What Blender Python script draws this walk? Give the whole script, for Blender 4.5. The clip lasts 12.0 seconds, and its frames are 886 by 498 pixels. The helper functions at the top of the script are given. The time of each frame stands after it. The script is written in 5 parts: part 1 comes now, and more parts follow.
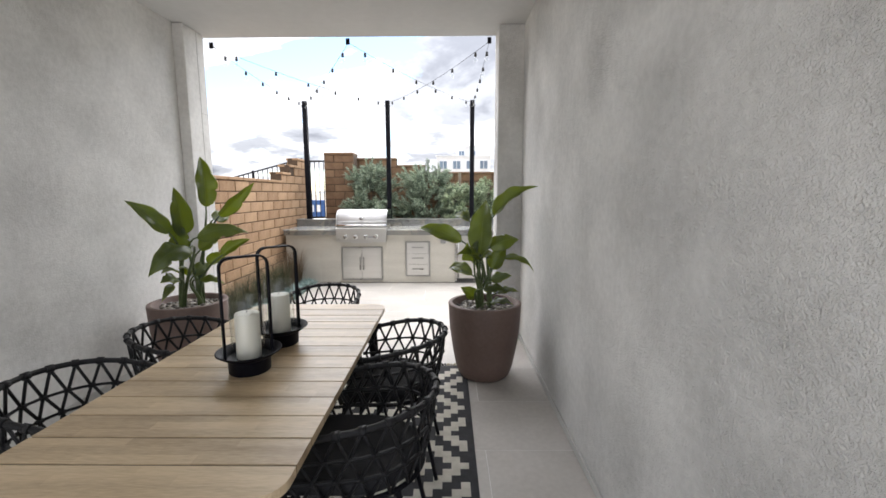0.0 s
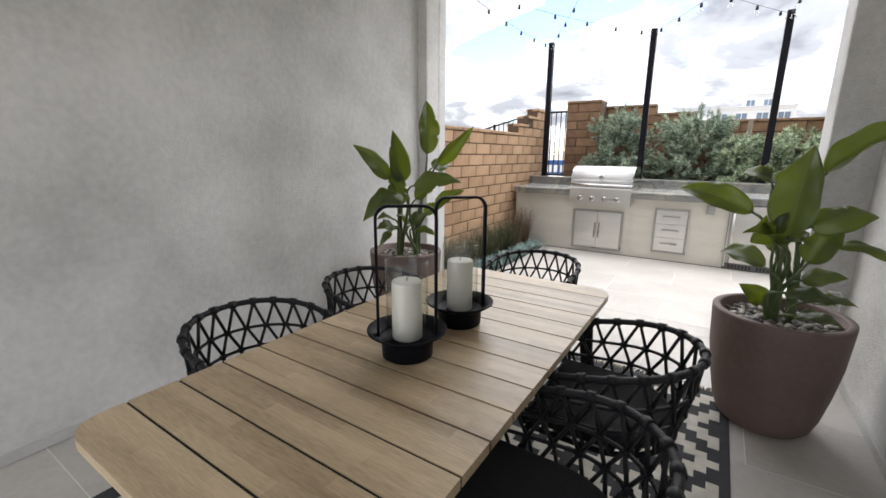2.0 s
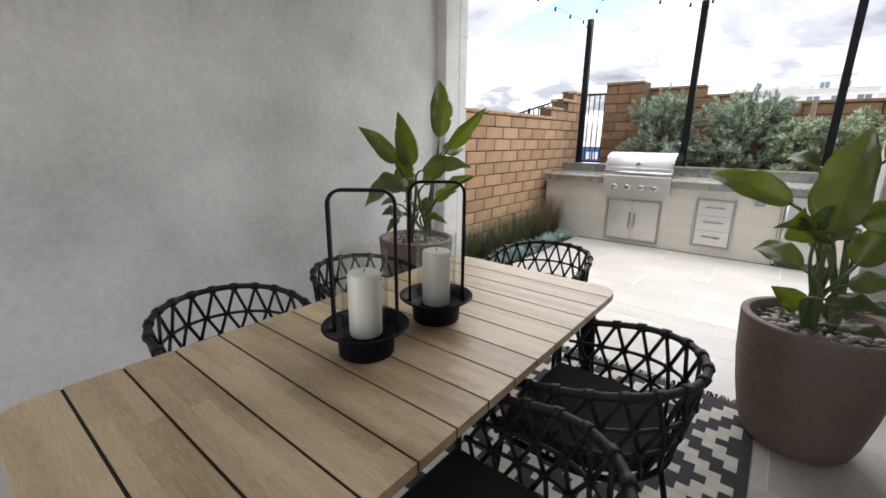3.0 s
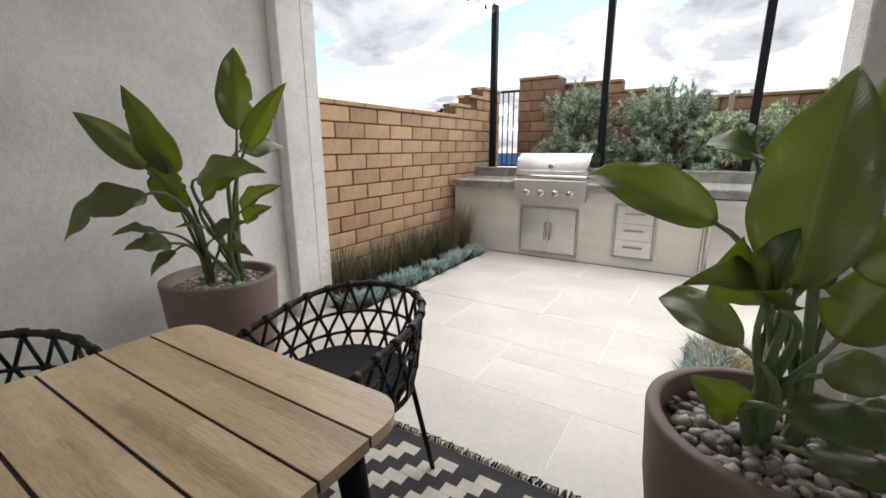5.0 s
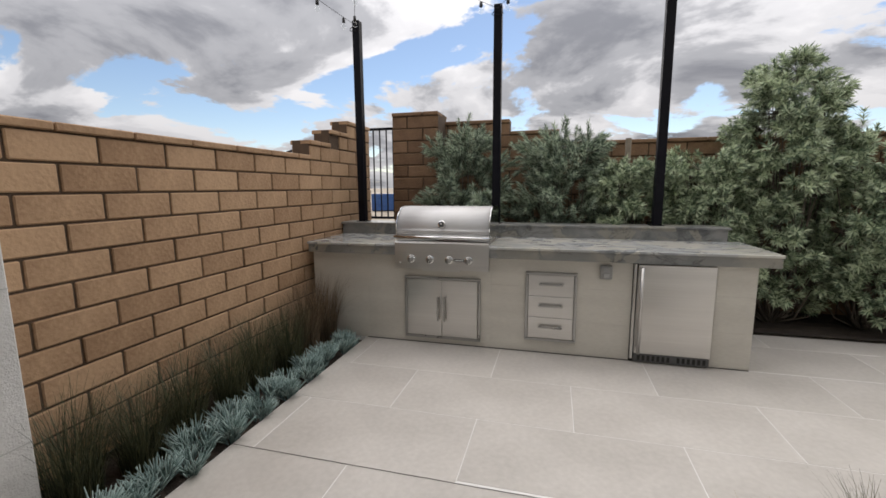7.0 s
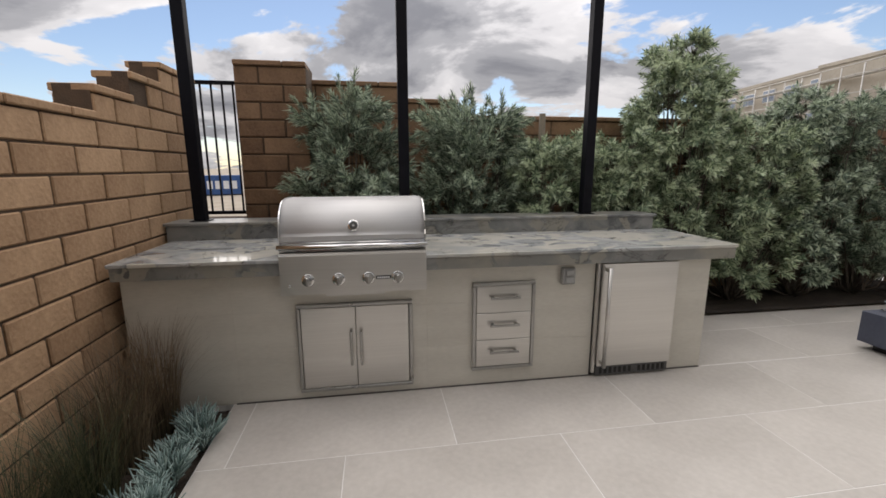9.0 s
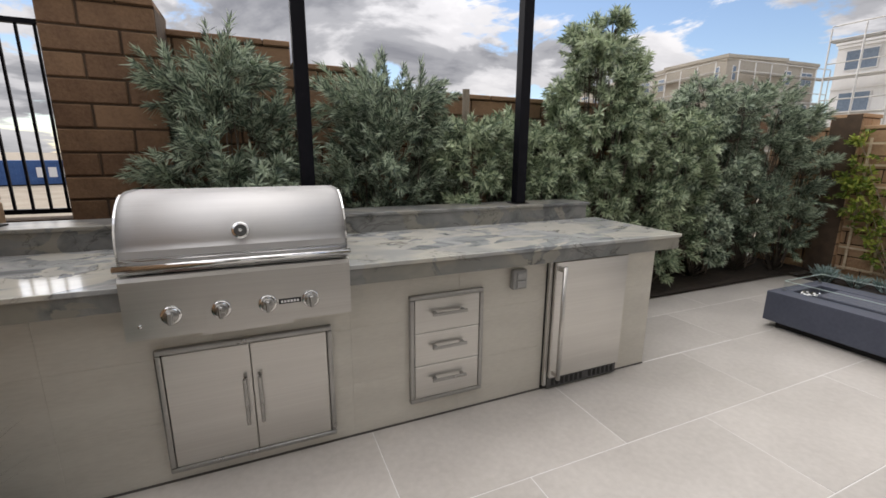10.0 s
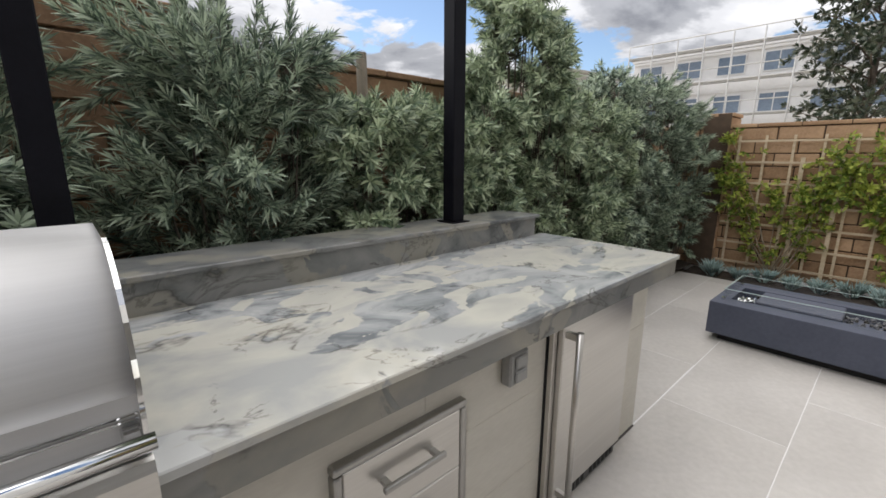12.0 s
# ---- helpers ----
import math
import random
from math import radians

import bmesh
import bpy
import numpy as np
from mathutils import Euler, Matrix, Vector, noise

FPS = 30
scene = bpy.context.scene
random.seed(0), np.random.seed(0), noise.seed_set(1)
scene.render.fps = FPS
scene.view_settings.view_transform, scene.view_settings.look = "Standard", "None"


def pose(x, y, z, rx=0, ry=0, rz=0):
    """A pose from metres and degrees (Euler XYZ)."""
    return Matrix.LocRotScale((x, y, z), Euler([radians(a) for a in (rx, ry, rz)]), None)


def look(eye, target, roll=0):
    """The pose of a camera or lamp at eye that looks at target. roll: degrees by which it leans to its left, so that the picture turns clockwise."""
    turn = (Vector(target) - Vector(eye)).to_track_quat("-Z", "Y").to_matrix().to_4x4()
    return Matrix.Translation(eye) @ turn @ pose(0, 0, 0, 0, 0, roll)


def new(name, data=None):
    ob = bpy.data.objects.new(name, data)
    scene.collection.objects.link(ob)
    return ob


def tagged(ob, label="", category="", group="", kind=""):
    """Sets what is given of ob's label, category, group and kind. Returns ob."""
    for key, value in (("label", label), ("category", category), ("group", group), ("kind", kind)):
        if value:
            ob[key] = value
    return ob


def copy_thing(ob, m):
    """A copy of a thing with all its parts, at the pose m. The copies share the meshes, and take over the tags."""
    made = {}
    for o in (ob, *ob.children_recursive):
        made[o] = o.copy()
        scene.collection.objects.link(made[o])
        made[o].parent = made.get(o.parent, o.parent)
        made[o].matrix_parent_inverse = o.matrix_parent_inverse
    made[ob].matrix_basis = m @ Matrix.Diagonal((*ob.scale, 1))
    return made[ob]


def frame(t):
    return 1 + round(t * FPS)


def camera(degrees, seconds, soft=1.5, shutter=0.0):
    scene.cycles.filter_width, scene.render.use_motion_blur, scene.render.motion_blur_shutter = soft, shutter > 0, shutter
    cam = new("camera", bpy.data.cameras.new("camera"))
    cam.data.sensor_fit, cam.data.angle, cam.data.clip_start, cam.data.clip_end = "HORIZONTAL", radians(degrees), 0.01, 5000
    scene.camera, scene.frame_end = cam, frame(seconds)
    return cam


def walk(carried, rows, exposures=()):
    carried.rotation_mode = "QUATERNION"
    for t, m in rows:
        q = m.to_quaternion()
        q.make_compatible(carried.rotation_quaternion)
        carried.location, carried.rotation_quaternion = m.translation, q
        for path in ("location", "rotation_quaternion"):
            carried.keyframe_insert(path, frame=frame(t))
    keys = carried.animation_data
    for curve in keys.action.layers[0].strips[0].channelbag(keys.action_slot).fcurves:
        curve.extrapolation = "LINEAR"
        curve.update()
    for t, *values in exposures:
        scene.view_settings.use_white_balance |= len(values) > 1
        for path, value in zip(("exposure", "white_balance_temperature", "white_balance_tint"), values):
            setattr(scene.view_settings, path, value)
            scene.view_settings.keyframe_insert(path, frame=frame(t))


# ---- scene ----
cam = camera(93.3, 12.0, soft=1.6)

PATH = [
    (0, (2.79, -6.922, 1.494), (2.765, -4.94, 1.23), -0.2),
    (0.5, (2.692, -6.756, 1.495), (2.337, -4.809, 1.202), 0.0),
    (1, (2.7, -6.505, 1.427), (2.067, -4.638, 1.087), -0.1),
    (1.5, (2.738, -6.314, 1.403), (1.873, -4.554, 1.009), 0.3),
    (2, (2.732, -6.23, 1.395), (1.671, -4.594, 0.949), 0.4),
    (2.5, (2.782, -6.138, 1.388), (1.576, -4.622, 0.891), 0.7),
    (4.5, (2.919, -5.171, 1.309), (1.743, -3.643, 0.777), 0.2),
    (5, (2.862, -4.801, 1.293), (1.836, -3.149, 0.824), -0.3),
    (5.5, (2.761, -4.394, 1.357), (1.879, -2.647, 0.943), 0.3),
    (6, (2.527, -4.074, 1.405), (1.821, -2.236, 1.054), 0.5),
    (6.5, (2.427, -3.787, 1.394), (1.809, -1.907, 1.106), 0.1),
    (8.5, (1.632, -2.734, 1.427), (1.715, -0.764, 1.088), -0.3),
    (9, (1.498, -2.489, 1.412), (1.803, -0.549, 1.031), -0.1),
    (9.5, (1.455, -2.187, 1.417), (1.992, -0.308, 0.993), 0.1),
    (10, (1.448, -1.874, 1.386), (2.224, -0.084, 0.946), 0.4),
    (10.5, (1.495, -1.571, 1.395), (2.475, 0.115, 0.949), 0.5),
    (11, (1.573, -1.266, 1.394), (2.723, 0.311, 0.955), 0.4),
    (11.5, (1.649, -0.991, 1.382), (2.914, 0.496, 0.948), 0.4),
    (12, (1.728, -0.752, 1.367), (3.046, 0.687, 0.931), 0.2),
]
EXPOSURES = [(0, 1.48, 6250, 12), (1.0, 1.46, 6250, 12), (2.5, 1.34, 6250, 12), (4.5, 1.38, 6350, 12), (5.5, 0.92, 6500, 13),
             (6.5, 0.38, 6500, 13), (9.0, 0.25, 6600, 14), (10.5, 0.42, 6450, 13), (12, 0.44, 6350, 12)]
walk(cam, [(t, look(eye, target, roll)) for t, eye, target, roll in PATH], EXPOSURES)

# ---- world and sun ----
SUN_EL, SUN_AZ = radians(50), radians(-6)
world = bpy.data.worlds.new("sky")
scene.world = world
world.use_nodes = True
wn, wl = world.node_tree.nodes, world.node_tree.links
wn.clear()
w_out, w_bg = wn.new("ShaderNodeOutputWorld"), wn.new("ShaderNodeBackground")
w_bg.inputs["Strength"].default_value = 0.1
sky = wn.new("ShaderNodeTexSky")
sky.sky_type, sky.sun_disc = "NISHITA", False
sky.sun_elevation, sky.sun_rotation = SUN_EL, -SUN_AZ
sky.air_density, sky.dust_density = 1.0, 0.2


def math_node(nodes, links, op, a, b=None, clamp=False):
    n = nodes.new("ShaderNodeMath")
    n.operation, n.use_clamp = op, clamp
    for k, v in enumerate((a, b)):
        if v is None:
            continue
        if isinstance(v, (int, float)):
            n.inputs[k].default_value = v
        else:
            links.new(v, n.inputs[k])
    return n.outputs[0]


w_co, w_sep, w_com = wn.new("ShaderNodeTexCoord"), wn.new("ShaderNodeSeparateXYZ"), wn.new("ShaderNodeCombineXYZ")
wl.new(w_co.outputs["Generated"], w_sep.inputs[0])
w_h = math_node(wn, wl, "ADD", math_node(wn, wl, "MAXIMUM", w_sep.outputs[2], 0.0), 0.24)
wl.new(math_node(wn, wl, "DIVIDE", w_sep.outputs[0], w_h), w_com.inputs[0])
wl.new(math_node(wn, wl, "DIVIDE", w_sep.outputs[1], w_h), w_com.inputs[1])


def world_noise(scale, detail, rough, offset):
    m, n = wn.new("ShaderNodeMapping"), wn.new("ShaderNodeTexNoise")
    m.inputs["Location"].default_value = offset
    wl.new(w_com.outputs[0], m.inputs["Vector"])
    wl.new(m.outputs[0], n.inputs["Vector"])
    n.inputs["Scale"].default_value, n.inputs["Detail"].default_value, n.inputs["Roughness"].default_value = scale, detail, rough
    n.inputs["Distortion"].default_value = 0.3
    return n.outputs["Fac"]


def ramp(nodes, links, fac, stops, smooth=False):
    r = nodes.new("ShaderNodeValToRGB")
    if smooth:
        r.color_ramp.interpolation = "EASE"
    while len(r.color_ramp.elements) < len(stops):
        r.color_ramp.elements.new(0.5)
    for e, (p, c) in zip(r.color_ramp.elements, stops):
        e.position = p
        e.color = (*c, 1) if len(c) == 3 else c
    links.new(fac, r.inputs[0])
    return r.outputs[0]


cover = ramp(wn, wl, world_noise(1.5, 10, 0.58, (5.35, 0.42, 0)), [(0.43, (0, 0, 0)), (0.475, (1, 1, 1))], True)
shade = ramp(wn, wl, world_noise(1.55, 8, 0.56, (5.43, 0.30, 0.05)),
             [(0.38, (8.8, 8.8, 8.8)), (0.48, (7.2, 7.25, 7.35)), (0.56, (4.2, 4.3, 4.5)), (0.68, (2.5, 2.6, 2.85))], True)
w_mix = wn.new("ShaderNodeMix")
w_mix.data_type = "RGBA"
wl.new(cover, w_mix.inputs[0])
wl.new(sky.outputs[0], w_mix.inputs[6])
w_up = math_node(wn, wl, "ADD", math_node(wn, wl, "MULTIPLY", math_node(wn, wl, "MAXIMUM", w_sep.outputs[2], 0.0), 1.55), 0.52)
w_grade = wn.new("ShaderNodeVectorMath")
w_grade.operation = "SCALE"
wl.new(shade, w_grade.inputs[0])
wl.new(w_up, w_grade.inputs["Scale"])
wl.new(w_grade.outputs[0], w_mix.inputs[7])
wl.new(w_mix.outputs[2], w_bg.inputs["Color"])
wl.new(w_bg.outputs[0], w_out.inputs[0])

sun = new("sun", bpy.data.lights.new("sun", "SUN"))
sun.data.energy, sun.data.angle, sun.data.color = 2.5, radians(110), (1.0, 0.945, 0.86)
sun_dir = Vector((math.sin(SUN_AZ) * math.cos(SUN_EL), math.cos(SUN_AZ) * math.cos(SUN_EL), math.sin(SUN_EL)))
sun.matrix_world = look(sun_dir * 60, (0, 0, 0))

# daylight through the open far end of the covered patio, behind the start of the walk
end_light = new("end_daylight", bpy.data.lights.new("end_daylight", "AREA"))
end_light.data.shape, end_light.data.size, end_light.data.size_y = "RECTANGLE", 2.78, 2.70
end_light.data.energy, end_light.data.color = 12, (1.0, 0.985, 0.97)
end_light.matrix_world = look((1.85, -8.55, 1.38), (1.85, 0, 1.38))


# ---- materials ----
def material(name, dark, light, scale=4.0, rough=0.6, metal=0.0, bump=0.0, bump_scale=80.0, stretch=(1, 1, 1), rough_var=0.1,
             vary=0.0, island=0.0, fine=0.35, coat=0.0, translucent=0.0):
    """A surface whose colour goes between two tones by noise at two scales, with fine relief."""
    m = bpy.data.materials.new(name)
    m.use_nodes = True
    n, l = m.node_tree.nodes, m.node_tree.links
    p = n["Principled BSDF"]
    co, mp = n.new("ShaderNodeTexCoord"), n.new("ShaderNodeMapping")
    mp.inputs["Scale"].default_value = stretch
    l.new(co.outputs["Object"], mp.inputs["Vector"])

    def noise_fac(s, detail=5):
        t = n.new("ShaderNodeTexNoise")
        t.inputs["Scale"].default_value, t.inputs["Detail"].default_value = s, detail
        l.new(mp.outputs[0], t.inputs["Vector"])
        return t.outputs["Fac"]
    big, small = noise_fac(scale), noise_fac(scale * 14)
    f = math_node(n, l, "ADD", math_node(n, l, "MULTIPLY", big, 1 - fine), math_node(n, l, "MULTIPLY", small, fine))
    if vary:
        inf = n.new("ShaderNodeObjectInfo")
        f = math_node(n, l, "ADD", f, math_node(n, l, "MULTIPLY", math_node(n, l, "SUBTRACT", inf.outputs["Random"], 0.5), vary))
    if island:
        g = n.new("ShaderNodeNewGeometry")
        f = math_node(n, l, "ADD", f, math_node(n, l, "MULTIPLY", math_node(n, l, "SUBTRACT", g.outputs["Random Per Island"], 0.5), island))
    col = ramp(n, l, f, [(0.32, dark), (0.68, light)])
    l.new(col, p.inputs["Base Color"])
    r = math_node(n, l, "ADD", math_node(n, l, "MULTIPLY", math_node(n, l, "SUBTRACT", big, 0.5), 2 * rough_var), rough, True)
    l.new(r, p.inputs["Roughness"])
    p.inputs["Metallic"].default_value = metal
    p.inputs["Coat Weight"].default_value = coat
    if bump:
        b = n.new("ShaderNodeBump")
        b.inputs["Strength"].default_value, b.inputs["Distance"].default_value = bump, 0.01
        l.new(noise_fac(bump_scale, 3), b.inputs["Height"])
        l.new(b.outputs[0], p.inputs["Normal"])
    if translucent:
        t, mx = n.new("ShaderNodeBsdfTranslucent"), n.new("ShaderNodeMixShader")
        l.new(col, t.inputs["Color"])
        mx.inputs[0].default_value = translucent
        l.new(p.outputs[0], mx.inputs[1])
        l.new(t.outputs[0], mx.inputs[2])
        l.new(mx.outputs[0], n["Material Output"].inputs[0])
    return m


STUCCO, STUCCO_ROUGH = [material(nm, (0.51, 0.506, 0.488), (0.755, 0.748, 0.726), 1.9, 0.9, 0, 0.55, 130, fine=0.30) for nm in ("stucco", "rough_stucco")]
CEILING = material("ceiling_paint", (0.55, 0.55, 0.54), (0.62, 0.62, 0.61), 1.0, 0.9, 0, 0.25, 90)
TRIM = material("painted_trim", (0.42, 0.42, 0.40), (0.52, 0.52, 0.50), 3, 0.7, 0, 0.1, 60)
TILE = material("porcelain_tile", (0.405, 0.382, 0.35), (0.54, 0.512, 0.475), 2.2, 0.42, 0, 0.05, 60, vary=0.12, rough_var=0.15)
GROUT = material("grout", (0.66, 0.65, 0.63), (0.76, 0.75, 0.73), 9, 0.9, 0, 0.2, 120)
DARK_JOINT = material("expansion_joint", (0.06, 0.055, 0.05), (0.12, 0.11, 0.10), 9, 0.9)
PANEL = material("cladding_tile", (0.50, 0.475, 0.42), (0.62, 0.595, 0.53), 1.6, 0.5, 0, 0.06, 90, stretch=(1, 1, 4), vary=0.10)
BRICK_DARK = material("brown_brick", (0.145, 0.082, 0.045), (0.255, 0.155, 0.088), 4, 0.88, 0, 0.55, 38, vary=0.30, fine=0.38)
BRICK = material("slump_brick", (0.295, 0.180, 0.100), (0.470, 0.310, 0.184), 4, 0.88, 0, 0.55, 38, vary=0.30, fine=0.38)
MORTAR = material("brown_mortar", (0.060, 0.040, 0.026), (0.110, 0.074, 0.048), 12, 0.95, 0, 0.5, 90)
STEEL = material("brushed_stainless", (0.54, 0.525, 0.50), (0.66, 0.645, 0.615), 3, 0.30, 1, 0.04, 90, stretch=(0.05, 1, 3), rough_var=0.06)
STEEL_SATIN = material("satin_stainless", (0.52, 0.516, 0.511), (0.60, 0.596, 0.591), 3, 0.64, 1, 0.03, 90, stretch=(0.05, 1, 3), rough_var=0.05)
STEEL_TRIM = material("darker_steel_trim", (0.33, 0.325, 0.31), (0.43, 0.425, 0.41), 4, 0.30, 1, 0.03, 90)
STEEL_DARK = material("shadowed_steel", (0.10, 0.10, 0.10), (0.16, 0.16, 0.16), 4, 0.45, 1)
CHROME = material("polished_chrome", (0.70, 0.70, 0.70), (0.78, 0.78, 0.77), 3, 0.10, 1, rough_var=0.03)
BLACK_METAL = material("black_powder_coat", (0.003, 0.003, 0.005), (0.007, 0.007, 0.011), 7, 0.55, 0.0, 0.08, 240)
BLACK_METAL.node_tree.nodes["Principled BSDF"].inputs["Specular IOR Level"].default_value = 0.12
BLACK_CORD = material("black_woven_cord", (0.005, 0.005, 0.006), (0.014, 0.014, 0.016), 20, 0.5, 0, 0.4, 260)
BLACK_CORD.node_tree.nodes["Principled BSDF"].inputs["Specular IOR Level"].default_value = 0.3
CUSHION = material("charcoal_fabric", (0.010, 0.010, 0.012), (0.023, 0.023, 0.026), 8, 0.95, 0, 0.5, 420)
POT = material("taupe_fibrestone", (0.105, 0.068, 0.056), (0.160, 0.108, 0.090), 2.5, 0.62, 0, 0.08, 160)
SOIL = material("dark_soil", (0.018, 0.013, 0.010), (0.060, 0.045, 0.033), 16, 0.97, 0, 0.9, 60)
PEBBLE = material("river_pebble", (0.11, 0.10, 0.09), (0.33, 0.30, 0.26), 9, 0.6, 0, 0.15, 90, island=0.6)
WAX = material("ivory_wax", (0.66, 0.63, 0.56), (0.76, 0.73, 0.66), 3, 0.5)
RUG_DARK = material("charcoal_weave", (0.025, 0.025, 0.028), (0.055, 0.055, 0.060), 12, 0.95, 0, 0.6, 300)
RUG_LIGHT = material("cream_weave", (0.50, 0.47, 0.40), (0.70, 0.67, 0.59), 14, 0.95, 0, 0.7, 300)
FIREPIT = material("slate_grey_concrete", (0.050, 0.057, 0.085), (0.080, 0.090, 0.125), 3, 0.6, 0, 0.12, 140)
ROCK = material("lava_glass", (0.02, 0.02, 0.02), (0.14, 0.14, 0.15), 20, 0.3, 0.2, island=0.7)
SPLIT_WOOD = material("pale_lath", (0.46, 0.36, 0.23), (0.64, 0.53, 0.38), 6, 0.8, 0, 0.2, 60, stretch=(1, 1, 5))
BARK = material("grey_bark", (0.07, 0.055, 0.042), (0.17, 0.14, 0.11), 18, 0.9, 0, 0.5, 60)
PALE_STEM = material("pale_vine_stem", (0.24, 0.19, 0.13), (0.40, 0.33, 0.25), 18, 0.8)
SHRUB_LEAF = material("podocarpus_leaf", (0.120, 0.175, 0.105), (0.560, 0.640, 0.430), 2.5, 0.42, 0, island=0.6, translucent=0.20)
SHRUB_LEAF_2 = material("grey_green_leaf", (0.080, 0.120, 0.085), (0.480, 0.560, 0.415), 2.5, 0.42, 0, island=0.7, translucent=0.15)
VINE_LEAF = material("vine_leaf", (0.13, 0.20, 0.03), (0.42, 0.47, 0.09), 3, 0.45, 0, island=0.8, translucent=0.3)
TREE_LEAF = material("magnolia_leaf", (0.022, 0.038, 0.018), (0.10, 0.115, 0.075), 3, 0.35, 0, island=0.8, translucent=0.1)
SUCCULENT = material("blue_chalk_leaf", (0.15, 0.23, 0.215), (0.34, 0.435, 0.41), 6, 0.6, 0, island=0.6)
GRASS = material("dark_grass_blade", (0.030, 0.042, 0.020), (0.135, 0.135, 0.070), 4, 0.6, 0, island=0.9, translucent=0.2)
DRY_GRASS = material("straw_grass_blade", (0.20, 0.15, 0.07), (0.46, 0.38, 0.21), 4, 0.7, 0, island=0.8, translucent=0.2)
RUST_GRASS = material("rusty_grass_blade", (0.11, 0.075, 0.045), (0.27, 0.20, 0.13), 4, 0.7, 0, island=0.8, translucent=0.2)
STALK = material("leaf_stalk", (0.055, 0.085, 0.030), (0.13, 0.17, 0.065), 8, 0.5)
PLASTIC_GREY = material("grey_plastic", (0.24, 0.24, 0.235), (0.32, 0.32, 0.31), 6, 0.5)
BLACK = material("matt_black", (0.008, 0.008, 0.008), (0.015, 0.015, 0.015), 6, 0.7)
WHITE_MARK = material("white_marking", (0.72, 0.72, 0.72), (0.80, 0.80, 0.80), 6, 0.6)
WHITE_WALL = material("white_render", (0.72, 0.72, 0.72), (0.82, 0.82, 0.81), 0.3, 0.9, 0, 0.2, 20)
TAN_WALL = material("tan_render", (0.36, 0.325, 0.27), (0.47, 0.43, 0.365), 0.3, 0.9, 0, 0.2, 20)
ROOF = material("grey_roof", (0.14, 0.13, 0.12), (0.24, 0.22, 0.20), 1.0, 0.9, 0, 0.3, 20)
SCAFFOLD = material("galvanised_tube", (0.46, 0.45, 0.43), (0.62, 0.61, 0.58), 3, 0.5, 0.4)
FAR_GLASS = material("window_glass_far", (0.12, 0.16, 0.22), (0.24, 0.30, 0.38), 0.5, 0.08, 0)
BLUE_PAINT = material("blue_container_paint", (0.02, 0.07, 0.22), (0.05, 0.13, 0.34), 1.5, 0.5, 0, 0.2, 6)
EARTH = material("sandy_earth", (0.24, 0.20, 0.15), (0.38, 0.33, 0.26), 0.4, 0.95, 0, 0.5, 5)
STAKE = material("weathered_stake", (0.10, 0.085, 0.06), (0.19, 0.16, 0.12), 10, 0.9, 0, 0.3, 60, stretch=(4, 4, 1))


def teak(name):
    """Slats glued up from short staves of differing tone, with long grain."""
    m = material(name, (0.315, 0.228, 0.132), (0.62, 0.485, 0.312), 1.6, 0.36, 0, 0.10, 40, stretch=(1, 9, 9), vary=0.16, fine=0.40)
    n, l = m.node_tree.nodes, m.node_tree.links
    co, sep, inf, wh = n.new("ShaderNodeTexCoord"), n.new("ShaderNodeSeparateXYZ"), n.new("ShaderNodeObjectInfo"), n.new("ShaderNodeTexWhiteNoise")
    com = n.new("ShaderNodeCombineXYZ")
    wh.noise_dimensions = "3D"
    l.new(co.outputs["Object"], sep.inputs[0])
    across = math_node(n, l, "FLOOR", math_node(n, l, "DIVIDE", sep.outputs[1], 0.0437))
    stagger = math_node(n, l, "MULTIPLY", across, 0.37)
    along = math_node(n, l, "FLOOR", math_node(n, l, "ADD", math_node(n, l, "ADD", math_node(n, l, "DIVIDE", sep.outputs[0], 0.34), stagger), inf.outputs["Random"]))
    l.new(along, com.inputs[0])
    l.new(across, com.inputs[1])
    l.new(com.outputs[0], wh.inputs["Vector"])
    r = next(x for x in n if x.type == "VALTORGB")
    old = r.inputs[0].links[0].from_socket
    l.new(math_node(n, l, "ADD", old, math_node(n, l, "MULTIPLY", math_node(n, l, "SUBTRACT", wh.outputs["Value"], 0.5), 0.13)), r.inputs[0])
    return m


WOOD = teak("teak_slat")


def sand_finish(m, depth):
    """Coarse trowelled grit, stronger in some patches than in others."""
    n, l = m.node_tree.nodes, m.node_tree.links
    b = next(x for x in n if x.type == "BUMP")
    co = n.new("ShaderNodeTexCoord")

    def nz(scale, detail, rough):
        t = n.new("ShaderNodeTexNoise")
        t.inputs["Scale"].default_value, t.inputs["Detail"].default_value, t.inputs["Roughness"].default_value = scale, detail, rough
        l.new(co.outputs["Object"], t.inputs["Vector"])
        return t.outputs["Fac"]
    patch = ramp(n, l, nz(2.3, 4, 0.6), [(0.38, (0.25, 0.25, 0.25)), (0.62, (1, 1, 1))])
    grit = ramp(n, l, nz(85, 3, 0.6), [(0.35, (0, 0, 0)), (0.70, (1, 1, 1))], True)
    h = math_node(n, l, "ADD", math_node(n, l, "MULTIPLY", grit, patch), math_node(n, l, "MULTIPLY", nz(170, 2, 0.5), 0.45))
    l.new(h, b.inputs["Height"])
    b.inputs["Strength"].default_value, b.inputs["Distance"].default_value = depth, 0.006
    return m


sand_finish(STUCCO, 0.42)
sand_finish(STUCCO_ROUGH, 0.95)


